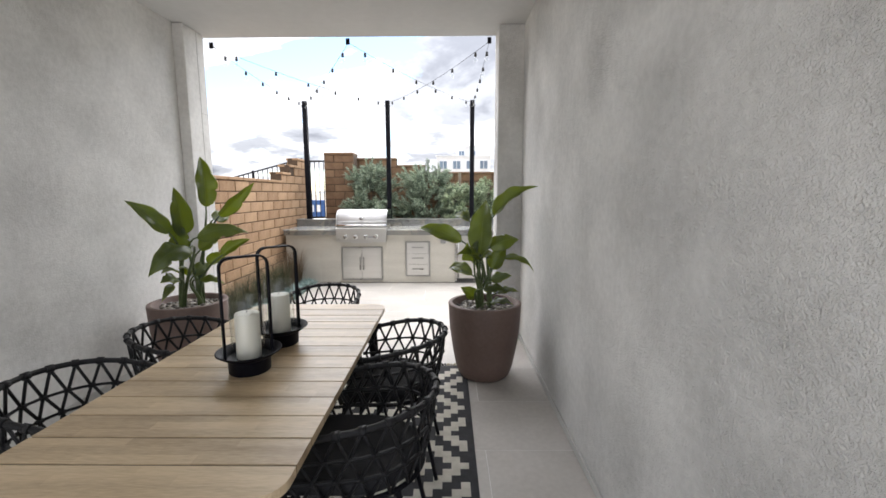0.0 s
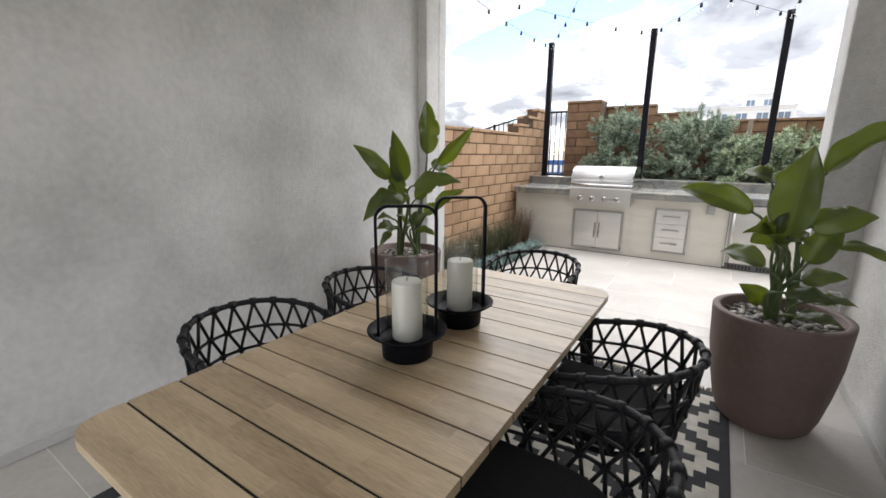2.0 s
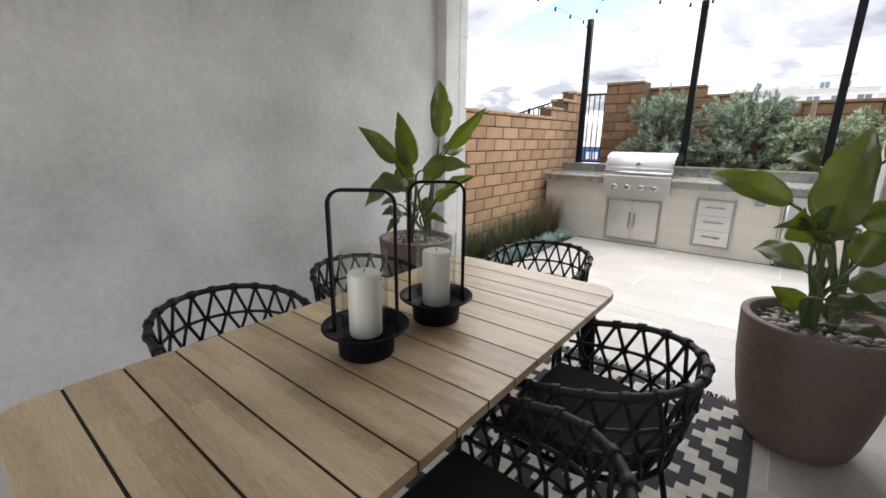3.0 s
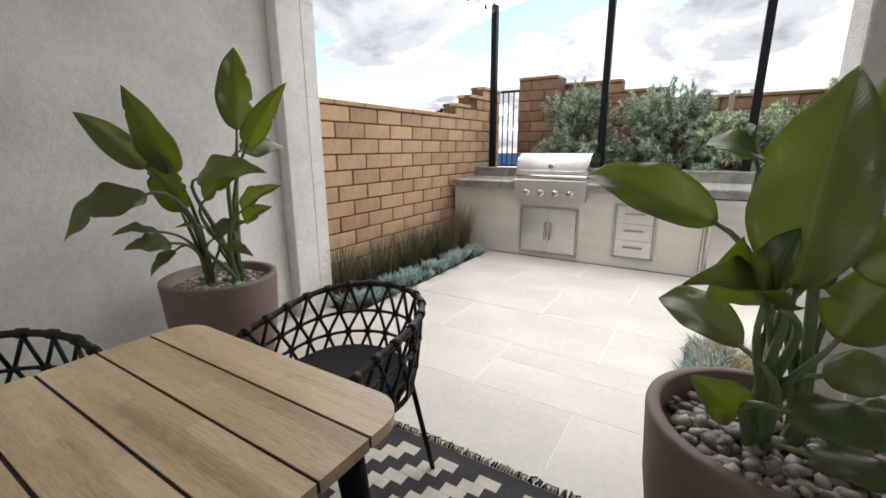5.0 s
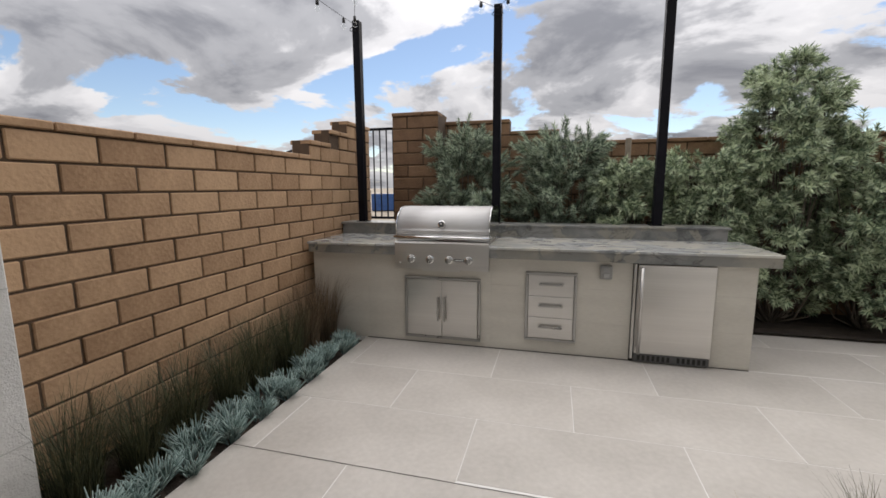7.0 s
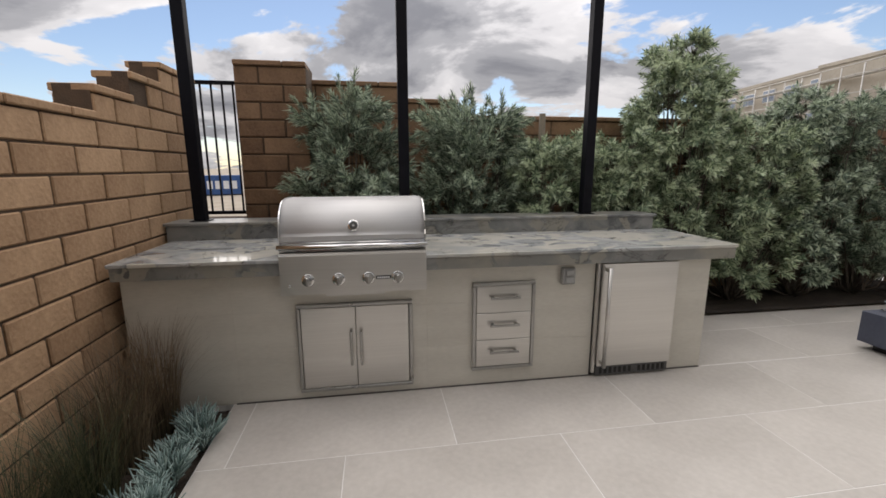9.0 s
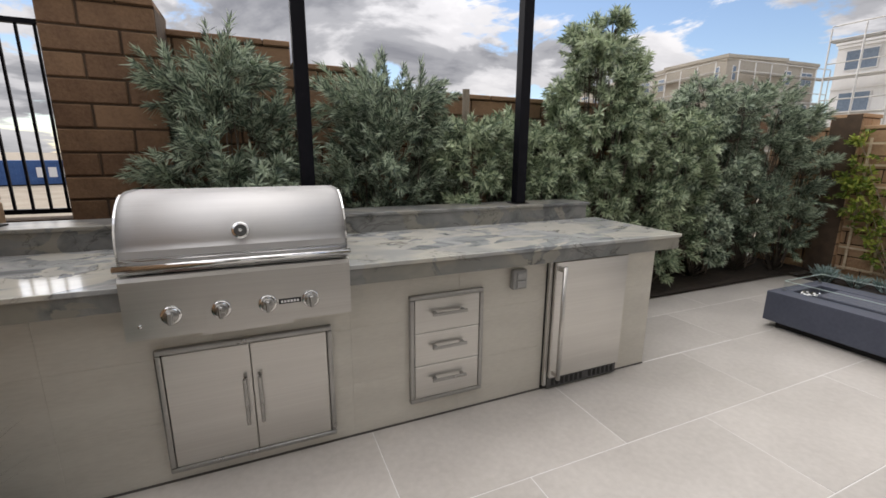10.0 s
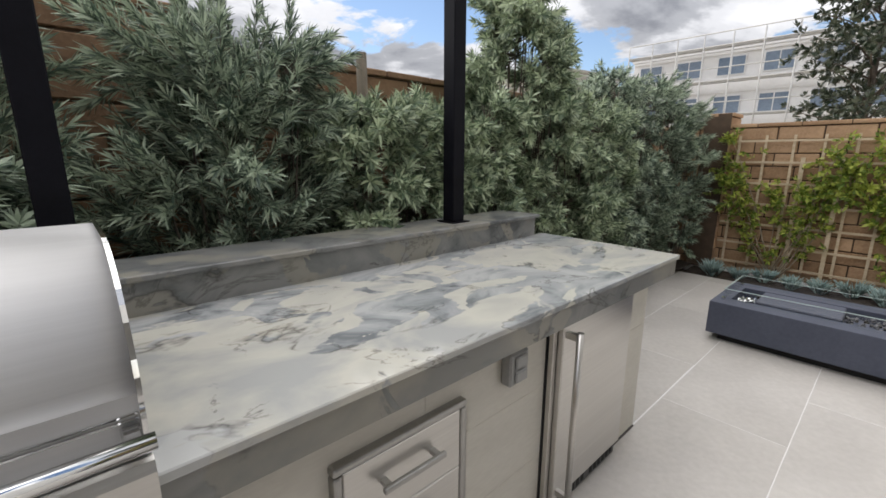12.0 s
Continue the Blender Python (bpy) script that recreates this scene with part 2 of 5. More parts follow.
def clear_glass(name, tint=(0.97, 0.98, 0.975)):
    m = bpy.data.materials.new(name)
    m.use_nodes = True
    n, l = m.node_tree.nodes, m.node_tree.links
    n.remove(n["Principled BSDF"])
    t, g, mx, fr = (n.new("ShaderNodeBsdfTransparent"), n.new("ShaderNodeBsdfGlossy"), n.new("ShaderNodeMixShader"), n.new("ShaderNodeLayerWeight"))
    t.inputs["Color"].default_value = (*tint, 1)
    g.inputs["Roughness"].default_value = 0.03
    gain = math_node(n, l, "ADD", math_node(n, l, "MULTIPLY", math_node(n, l, "POWER", fr.outputs["Facing"], 4.0), 0.45), 0.03)
    l.new(gain, mx.inputs[0])
    l.new(t.outputs[0], mx.inputs[1])
    l.new(g.outputs[0], mx.inputs[2])
    l.new(mx.outputs[0], n["Material Output"].inputs[0])
    return m


GLASS = clear_glass("thin_clear_glass")
GLASS_EDGE = material("polished_glass_edge", (0.42, 0.52, 0.50), (0.56, 0.66, 0.64), 6, 0.15)


def marble(name, tint, gloss):
    """Cream fields broken by blue-grey zones with pale islands, edged and crossed by thin dark cracks."""
    m = bpy.data.materials.new(name)
    m.use_nodes = True
    n, l = m.node_tree.nodes, m.node_tree.links
    p = n["Principled BSDF"]
    co, mp = n.new("ShaderNodeTexCoord"), n.new("ShaderNodeMapping")
    mp.inputs["Scale"].default_value = (0.95, 1.25, 1.25)
    mp.inputs["Rotation"].default_value = (0, 0, 0.35)
    mp.inputs["Location"].default_value = (0.35, 0.1, 0)
    l.new(co.outputs["Object"], mp.inputs["Vector"])

    def nz(scale, detail, distort=0.0, rough=0.55, shift=0.0):
        m2, t = n.new("ShaderNodeMapping"), n.new("ShaderNodeTexNoise")
        m2.inputs["Location"].default_value = (shift, shift * 0.7, shift * 0.3)
        l.new(mp.outputs[0], m2.inputs["Vector"])
        l.new(m2.outputs[0], t.inputs["Vector"])
        t.inputs["Scale"].default_value, t.inputs["Detail"].default_value = scale, detail
        t.inputs["Distortion"].default_value, t.inputs["Roughness"].default_value = distort, rough
        return t.outputs["Fac"]

    def mix(fac, a, b, kind="MIX"):
        x = n.new("ShaderNodeMix")
        x.data_type, x.blend_type = "RGBA", kind
        if isinstance(fac, float):
            x.inputs[0].default_value = fac
        else:
            l.new(fac, x.inputs[0])
        l.new(a, x.inputs[6])
        l.new(b, x.inputs[7])
        return x.outputs[2]

    def near(f, level):
        return math_node(n, l, "ABSOLUTE", math_node(n, l, "SUBTRACT", f, level))
    zone = math_node(n, l, "ADD", nz(1.5, 5, 0.8, 0.5, 1.3), math_node(n, l, "MULTIPLY", math_node(n, l, "SUBTRACT", nz(14, 5, 0.4, 0.6, 5.1), 0.5), 0.07))
    isle = math_node(n, l, "ADD", nz(4.2, 4, 0.9, 0.5, 7.7), math_node(n, l, "MULTIPLY", math_node(n, l, "SUBTRACT", nz(24, 4, 0.3, 0.6, 3.3), 0.5), 0.06))
    cream = ramp(n, l, nz(2.6, 6, 0.5, 0.55, 9.0), [(0.38, (0.36, 0.365, 0.355)), (0.52, (0.50, 0.485, 0.43)), (0.68, (0.42, 0.415, 0.38))])
    grey = ramp(n, l, nz(3.4, 7, 1.1, 0.6, 2.0), [(0.36, (0.17, 0.18, 0.19)), (0.46, (0.30, 0.315, 0.32)), (0.60, (0.43, 0.435, 0.43))])
    pale = ramp(n, l, isle, [(0.545, (0, 0, 0)), (0.56, (1, 1, 1))])
    blot = ramp(n, l, isle, [(0.355, (1, 1, 1)), (0.375, (0, 0, 0))])
    inside = mix(pale, grey, cream)
    outside = mix(blot, cream, grey)
    base = mix(ramp(n, l, zone, [(0.548, (0, 0, 0)), (0.565, (1, 1, 1))]), inside, outside)
    broken = ramp(n, l, nz(5.0, 3, 0, 0.5, 6.2), [(0.42, (1, 1, 1)), (0.56, (0, 0, 0))])
    edge = math_node(n, l, "MINIMUM", near(zone, 0.553), math_node(n, l, "ADD", near(nz(2.2, 7, 1.3, 0.6, 4.4), 0.5), 0.002))
    edge = math_node(n, l, "ADD", math_node(n, l, "MINIMUM", edge, near(isle, 0.365)), math_node(n, l, "MULTIPLY", broken, 0.03))
    vein = ramp(n, l, edge, [(0.0, (0.30, 0.29, 0.28)), (0.005, (0.66, 0.65, 0.64)), (0.018, (1, 1, 1))])
    col = mix(0.9, base, vein, "MULTIPLY")
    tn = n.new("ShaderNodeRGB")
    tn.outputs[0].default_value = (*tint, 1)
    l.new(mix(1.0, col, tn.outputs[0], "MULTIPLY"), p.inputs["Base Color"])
    p.inputs["Roughness"].default_value = gloss
    return m


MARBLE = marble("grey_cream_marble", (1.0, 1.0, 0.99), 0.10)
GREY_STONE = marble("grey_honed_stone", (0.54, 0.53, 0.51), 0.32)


def big_leaf(name):
    """Thick glossy blade with cross veins and light that shines through."""
    m = bpy.data.materials.new(name)
    m.use_nodes = True
    n, l = m.node_tree.nodes, m.node_tree.links
    p = n["Principled BSDF"]
    uv = n.new("ShaderNodeTexCoord")
    sep = n.new("ShaderNodeSeparateXYZ")
    l.new(uv.outputs["UV"], sep.inputs[0])
    side = math_node(n, l, "ABSOLUTE", math_node(n, l, "SUBTRACT", sep.outputs[0], 0.5))
    wv = math_node(n, l, "SINE", math_node(n, l, "MULTIPLY", math_node(n, l, "SUBTRACT", sep.outputs[1], math_node(n, l, "MULTIPLY", side, 0.25)), 190.0))
    nz = n.new("ShaderNodeTexNoise")
    nz.inputs["Scale"].default_value = 7
    l.new(uv.outputs["Object"], nz.inputs["Vector"])
    f = math_node(n, l, "ADD", nz.outputs["Fac"], math_node(n, l, "MULTIPLY", wv, 0.025))
    inf = n.new("ShaderNodeObjectInfo")
    f = math_node(n, l, "ADD", f, math_node(n, l, "MULTIPLY", math_node(n, l, "SUBTRACT", inf.outputs["Random"], 0.5), 0.4))
    rib = math_node(n, l, "LESS_THAN", side, 0.018)
    f = math_node(n, l, "ADD", f, math_node(n, l, "MULTIPLY", rib, 0.35))
    col = ramp(n, l, f, [(0.2, (0.026, 0.040, 0.022)), (0.6, (0.058, 0.082, 0.048)), (1.0, (0.14, 0.17, 0.10))])
    l.new(col, p.inputs["Base Color"])
    p.inputs["Roughness"].default_value = 0.34
    b = n.new("ShaderNodeBump")
    b.inputs["Strength"].default_value, b.inputs["Distance"].default_value = 0.10, 0.003
    l.new(wv, b.inputs["Height"])
    l.new(b.outputs[0], p.inputs["Normal"])
    t, mx = n.new("ShaderNodeBsdfTranslucent"), n.new("ShaderNodeMixShader")
    t.inputs["Color"].default_value = (0.60, 0.68, 0.06, 1)
    mx.inputs[0].default_value = 0.40
    l.new(p.outputs[0], mx.inputs[1])
    l.new(t.outputs[0], mx.inputs[2])
    l.new(mx.outputs[0], n["Material Output"].inputs[0])
    return m


BLADE = big_leaf("paradise_leaf")


# ---- mesh helpers ----
def box(bm, x0, x1, y0, y1, z0, z1, bevel=0.0, seg=1):
    vs = [bm.verts.new((x, y, z)) for z in (z0, z1) for y in (y0, y1) for x in (x0, x1)]
    fs = [bm.faces.new([vs[i] for i in q]) for q in ((0, 2, 3, 1), (4, 5, 7, 6), (0, 1, 5, 4), (2, 6, 7, 3), (0, 4, 6, 2), (1, 3, 7, 5))]
    if bevel:
        es = list({e for f in fs for e in f.edges})
        bmesh.ops.bevel(bm, geom=es, offset=bevel, segments=seg, affect="EDGES", profile=0.5)
    return vs


def prism(bm, outline, z0, z1):
    """A flat plate from an outline in x and y, counterclockwise."""
    lo = [bm.verts.new((x, y, z0)) for x, y in outline]
    hi = [bm.verts.new((x, y, z1)) for x, y in outline]
    bm.faces.new(lo[::-1])
    bm.faces.new(hi)
    for i in range(len(lo)):
        j = (i + 1) % len(lo)
        bm.faces.new((lo[i], lo[j], hi[j], hi[i]))


def tube(bm, pts, r, n=8, closed=False, taper=None):
    """A round bar along points; taper: the radius at the end."""
    pts = [Vector(p) for p in pts]
    rings, up = [], Vector((0, 0, 1))
    for i, p in enumerate(pts):
        a = pts[i - 1] if i or closed else p
        b = pts[(i + 1) % len(pts)] if i < len(pts) - 1 or closed else p
        d = (b - a).normalized()
        u = d.cross(up)
        if u.length < 0.05:
            u = d.cross(Vector((1, 0, 0)))
        u.normalize()
        v = u.cross(d).normalized()
        q = r if taper is None else r + (taper - r) * i / max(1, len(pts) - 1)
        rings.append([bm.verts.new(p + (u * math.cos(2 * math.pi * k / n) + v * math.sin(2 * math.pi * k / n)) * q) for k in range(n)])
    for i in range(len(rings) - (0 if closed else 1)):
        a, b = rings[i], rings[(i + 1) % len(rings)]
        for k in range(n):
            f = bm.faces.new((a[k], a[(k + 1) % n], b[(k + 1) % n], b[k]))
            f.smooth = True
    if not closed:
        bm.faces.new(rings[0][::-1])
        bm.faces.new(rings[-1])


def lathe(bm, profile, n=32, cx=0.0, cy=0.0, cz=0.0):
    """Turned shape from (radius, height) pairs; closes where the radius is 0."""
    rings = []
    for r, z in profile:
        if r < 1e-6:
            rings.append([bm.verts.new((cx, cy, cz + z))])
        else:
            rings.append([bm.verts.new((cx + r * math.cos(2 * math.pi * k / n), cy + r * math.sin(2 * math.pi * k / n), cz + z)) for k in range(n)])
    for a, b in zip(rings, rings[1:]):
        for k in range(n):
            j = (k + 1) % n
            if len(a) == 1 and len(b) == 1:
                continue
            q = [a[0], b[k], b[j]] if len(a) == 1 else [a[k], a[j], b[0]] if len(b) == 1 else [a[k], a[j], b[j], b[k]]
            f = bm.faces.new(q)
            f.smooth = True
    bmesh.ops.recalc_face_normals(bm, faces=bm.faces)


def mesh_of(name, bm, mat):
    me = bpy.data.meshes.new(name)
    bmesh.ops.recalc_face_normals(bm, faces=bm.faces)
    bm.to_mesh(me)
    bm.free()
    me.materials.append(mat)
    return me


def part(name, bm, mat, parent=None, label=""):
    ob = new(name, mesh_of(name, bm, mat))
    ob.parent = parent
    return tagged(ob, label) if label else ob


def raw(name, verts, faces, mat, parent=None, label="", smooth=False):
    me = bpy.data.meshes.new(name)
    me.from_pydata([tuple(map(float, v)) for v in verts] if not isinstance(verts, np.ndarray) else verts.tolist(), [],
                   faces if not isinstance(faces, np.ndarray) else faces.tolist())
    if smooth:
        me.polygons.foreach_set("use_smooth", [True] * len(me.polygons))
    me.materials.append(mat)
    ob = new(name, me)
    ob.parent = parent
    return tagged(ob, label) if label else ob


def thing(name, at, label, category, group="", kind="", rz=0.0):
    ob = new(name)
    ob.empty_display_size = 0.1
    ob.matrix_basis = pose(*at, 0, 0, rz)
    return tagged(ob, label, category, group, kind)


def slab(name, bounds, mat, label="", category="", kind="structure", bevel=0.0):
    bm = bmesh.new()
    box(bm, *bounds, bevel)
    return tagged(part(name, bm, mat), label, category, "", kind)


def boxed(name, bounds, mat, parent, label="", bevel=0.0, seg=1):
    bm = bmesh.new()
    box(bm, *bounds, bevel, seg)
    return part(name, bm, mat, parent, label)


# ---- large structure ----
CEIL, WALL_L, WALL_R, FACADE = 3.10, 0.183, 3.53, -2.35
slab("wall_left", (-0.15, WALL_L, -8.4, -2.763, -0.02, CEIL), STUCCO, "pale grey sand-finish stucco wall of covered patio", "wall")
slab("wall_right", (WALL_R, 3.80, -8.4, -2.66, -0.02, CEIL), STUCCO_ROUGH, "pale grey rough stucco wall of covered patio", "wall")
slab("wall_back", (-0.15, 0.45, -8.65, -8.403, -0.02, CEIL), STUCCO, "plain stucco jamb at the house end of the patio", "wall")
slab("wall_back_jamb", (3.25, 3.80, -8.65, -8.403, -0.02, CEIL), STUCCO, "plain stucco jamb at the house end of the patio", "wall")
slab("wall_back_head", (0.453, 3.247, -8.65, -8.403, 2.75, CEIL), STUCCO, "plain stucco head over the open end of the patio", "wall")
slab("ceiling", (-0.15, 3.80, -8.65, FACADE, CEIL + 0.003, CEIL + 0.35), CEILING, "smooth pale patio ceiling", "ceiling")
col = slab("column_left", (-0.15, 0.283, -2.76, -2.425, -0.02, CEIL), STUCCO, "pale stucco column at the patio opening", "column", bevel=0.006)
boxed("control_joint", (0.2835, 0.2855, -2.553, -2.549, 0.06, CEIL - 0.01), TRIM, col)
for z in (0.40, 1.03, 1.67, 2.31):
    boxed("score_line", (0.2835, 0.2855, -2.548, -2.427, z - 0.002, z + 0.002), TRIM, col)
slab("column_right", (3.283, 3.80, -2.657, FACADE, -0.02, CEIL), STUCCO_ROUGH, "pale stucco column beside the planted bed", "column", bevel=0.006)
slab("wall_upper", (-0.15, 9.0, -2.60, FACADE, CEIL + 0.353, 6.4), STUCCO, "upper stucco facade of the house", "wall")
slab("wall_house", (3.803, 9.0, -2.62, FACADE, -0.02, CEIL + 0.35), STUCCO, "stucco facade of the house", "wall")
slab("baseboard", (WALL_L + 0.002, WALL_L + 0.012, -8.4, -2.763, 0.004, 0.055), TRIM, "thin metal weep screed along the wall foot", "trim")
slab("baseboard_column", (0.2855, 0.297, -2.755, -2.435, 0.004, 0.06), TRIM, "thin grey trim at the column foot", "trim")
slab("baseboard_right", (WALL_R - 0.012, WALL_R - 0.002, -8.4, -2.66, 0.004, 0.05), TRIM, "thin metal trim along the wall foot", "trim")

# ground: level at the house, falling away beyond the garden walls
gv, gf, RINGS, SPOKES = [], [], (0, 4, 9, 12, 16, 22, 30, 45, 70, 120, 250, 600, 1500, 3500), 48
for r in RINGS:
    drop = -0.10 - 2.2 * min(1.0, max(0.0, (r - 12) / 16))
    for k in range(SPOKES):
        a = 2 * math.pi * k / SPOKES
        gv.append((2 + r * math.cos(a), -2 + r * math.sin(a), drop))
for i in range(len(RINGS) - 1):
    for k in range(SPOKES):
        j = (k + 1) % SPOKES
        gf.append((i * SPOKES + k, i * SPOKES + j, (i + 1) * SPOKES + j, (i + 1) * SPOKES + k))
tagged(raw("ground", gv, gf, EARTH), "bare sandy earth reaching to the horizon", "ground", "", "structure")

# beds are holes in the paving
BED_LEFT = (-0.05, 0.60, -2.50, 0.0)
BED_RIGHT = (2.88, 3.70, -2.348, -1.72)
BED_RIGHT_2 = (2.88, 3.281, -2.56, -2.348)
BED_BACK = (-0.2, 7.70, 0.93, 1.85)
BED_TRELLIS = (7.18, 7.70, -4.0, 0.93)
COUNTER_FOOT = (0.0, 3.755, 0.004, 0.93)
BEDS = (BED_LEFT, BED_RIGHT, BED_RIGHT_2, BED_BACK, BED_TRELLIS, COUNTER_FOOT)


def minus(rects, hole):
    left = []
    hx0, hx1, hy0, hy1 = hole
    for x0, x1, y0, y1 in rects:
        if hx0 >= x1 or hx1 <= x0 or hy0 >= y1 or hy1 <= y0:
            left.append((x0, x1, y0, y1))
            continue
        if y0 < hy0:
            left.append((x0, x1, y0, hy0))
        if hy1 < y1:
            left.append((x0, x1, hy1, y1))
        a, b = max(y0, hy0), min(y1, hy1)
        if x0 < hx0:
            left.append((x0, hx0, a, b))
        if hx1 < x1:
            left.append((hx1, x1, a, b))
    return left


floor_rects = [(-0.1, 9.0, -8.4, 1.85)]
for hole in BEDS:
    floor_rects = minus(floor_rects, hole)
fv, ff = [], []
for x0, x1, y0, y1 in floor_rects:
    b = len(fv)
    fv += [(x0, y0, -0.0015), (x1, y0, -0.0015), (x1, y1, -0.0015), (x0, y1, -0.0015), (x0, y0, -0.09), (x1, y0, -0.09), (x1, y1, -0.09), (x0, y1, -0.09)]
    ff += [(b, b + 1, b + 2, b + 3), (b + 4, b + 7, b + 6, b + 5), (b, b + 4, b + 5, b + 1), (b + 1, b + 5, b + 6, b + 2), (b + 2, b + 6, b + 7, b + 3), (b + 3, b + 7, b + 4, b)]
floor = tagged(raw("floor", fv, ff, GROUT), "pale grout bed under large paving tiles", "floor", "", "structure")
for nm, (x0, x1, y0, y1), z in (("soil_left", BED_LEFT, -0.035), ("soil_right", BED_RIGHT, -0.035), ("soil_right_end", BED_RIGHT_2, -0.036),
                                ("soil_back", BED_BACK, 0.02), ("soil_trellis", BED_TRELLIS, -0.02)):
    n = 14
    verts = [(x0 + (x1 - x0) * i / n, y0 + (y1 - y0) * j / n, z + 0.014 * noise.noise(Vector((i * 0.9, j * 1.7, z * 90)))) for j in range(n + 1) for i in range(n + 1)]
    faces = [(j * (n + 1) + i, j * (n + 1) + i + 1, (j + 1) * (n + 1) + i + 1, (j + 1) * (n + 1) + i) for j in range(n) for i in range(n)]
    tagged(raw(nm, verts, faces, SOIL), "dark mulched soil of a planting bed", "soil", "", "structure")


# ---- outdoor kitchen ----
COUNTER = 0.908
base = thing("kitchen_base", (0, 0, 0), "long outdoor kitchen base clad in pale beige tiles", "kitchen base")
boxed("core", (0.082, 3.752, 0.0015, 0.86, 0.0, 0.82), PANEL, base)
top = thing("countertop", (0, 0, 0), "grey and cream veined marble worktop with thick apron", "countertop")
boxed("slab", (0.062, 3.88, -0.082, 0.70, COUNTER - 0.022, COUNTER), MARBLE, top, "polished marble top", 0.003)
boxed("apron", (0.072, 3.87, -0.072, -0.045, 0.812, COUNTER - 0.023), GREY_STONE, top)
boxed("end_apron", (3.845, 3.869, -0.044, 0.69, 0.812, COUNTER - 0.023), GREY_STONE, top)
boxed("under_board", (0.08, 3.844, -0.044, 0.69, 0.822, COUNTER - 0.024), PANEL, top)
ledge = thing("raised_ledge", (0, 0, 0), "low marble splash ledge behind the worktop", "ledge")
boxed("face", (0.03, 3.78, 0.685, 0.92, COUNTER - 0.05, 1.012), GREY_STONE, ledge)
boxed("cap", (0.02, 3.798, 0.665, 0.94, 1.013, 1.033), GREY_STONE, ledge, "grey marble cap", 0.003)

# posts that carry the string lights
POST_X, POST_Y, POST_TOP = (0.225, 1.712, 3.222), 0.80, 3.13


def light_post(x):
    p = thing("light_post", (x, POST_Y, 1.033), "tall square black metal post standing on the ledge", "post", "string light posts")
    boxed("shaft", (-0.039, 0.039, -0.039, 0.039, 0.006, POST_TOP - 1.033), BLACK_METAL, p, "", 0.004)
    boxed("base_plate", (-0.06, 0.06, -0.06, 0.06, 0.0, 0.005), BLACK_METAL, p)
    bm = bmesh.new()
    tube(bm, [(0.055 * math.cos(a), -0.055 - 0.02 * abs(math.sin(a)), POST_TOP - 1.033 - 0.10 + 0.02 * math.sin(a)) for a in [k * 0.7 for k in range(9)]], 0.004, 5, True)
    part("hook_ring", bm, BLACK_METAL, p)


for x in POST_X:
    light_post(x)


def bar_handle(parent, x, y, z, length, upright):
    h = length / 2
    bm = bmesh.new()
    if upright:
        box(bm, x - 0.008, x + 0.008, y - 0.040, y - 0.026, z - h, z + h, 0.004, 2)
        for s in (-1, 1):
            box(bm, x - 0.006, x + 0.006, y - 0.0258, y, z + s * (h - 0.02) - 0.008, z + s * (h - 0.02) + 0.008)
    else:
        box(bm, x - h, x + h, y - 0.040, y - 0.026, z - 0.008, z + 0.008, 0.004, 2)
        for s in (-1, 1):
            box(bm, x + s * (h - 0.02) - 0.008, x + s * (h - 0.02) + 0.008, y - 0.0258, y, z - 0.006, z + 0.006)
    return part("handle", bm, STEEL_TRIM, parent, "brushed steel bar handle")


def frame_of(parent, x0, x1, z0, z1, w, y0, y1, mat):
    bm = bmesh.new()
    for b in ((x0, x1, y0, y1, z1 - w, z1), (x0, x1, y0, y1, z0, z0 + w), (x0, x0 + w, y0, y1, z0 + w, z1 - w), (x1 - w, x1, y0, y1, z0 + w, z1 - w)):
        box(bm, *b, 0.007, 2)
    return part("frame", bm, mat, parent)


slab("base_joint", (0.62, 3.755, -0.0075, -0.0005, 0.0006, 0.0075), DARK_JOINT, "dark shadow joint under the kitchen cladding", "joint")

cab = thing("access_doors", (0, 0, 0), "stainless double access doors set in the kitchen base", "cabinet")
frame_of(cab, 1.0, 1.695, 0.05, 0.616, 0.024, -0.024, 0.010, STEEL_TRIM)
boxed("recess", (1.022, 1.673, -0.004, 0.010, 0.072, 0.594), BLACK, cab)
for x0, x1, hx in ((1.0255, 1.3462, 1.318), (1.3488, 1.6695, 1.377)):
    d = boxed("door", (x0, x1, -0.020, -0.005, 0.0755, 0.5905), STEEL, cab, "", 0.003)
    bar_handle(d, hx, -0.020, 0.335, 0.22, True)

dr = thing("drawer_unit", (0, 0, 0), "three-drawer stainless unit set in the kitchen base", "drawers")
frame_of(dr, 2.075, 2.491, 0.110, 0.703, 0.024, -0.024, 0.010, STEEL_TRIM)
boxed("recess", (2.097, 2.469, -0.004, 0.010, 0.132, 0.681), BLACK, dr)
for k in range(3):
    z0 = 0.1352 + k * 0.1818
    d = boxed("drawer", (2.1005, 2.4655, -0.020, -0.005, z0, z0 + 0.1792), STEEL, dr, "", 0.003)
    bar_handle(d, 2.283, -0.020, z0 + 0.105, 0.195, False)

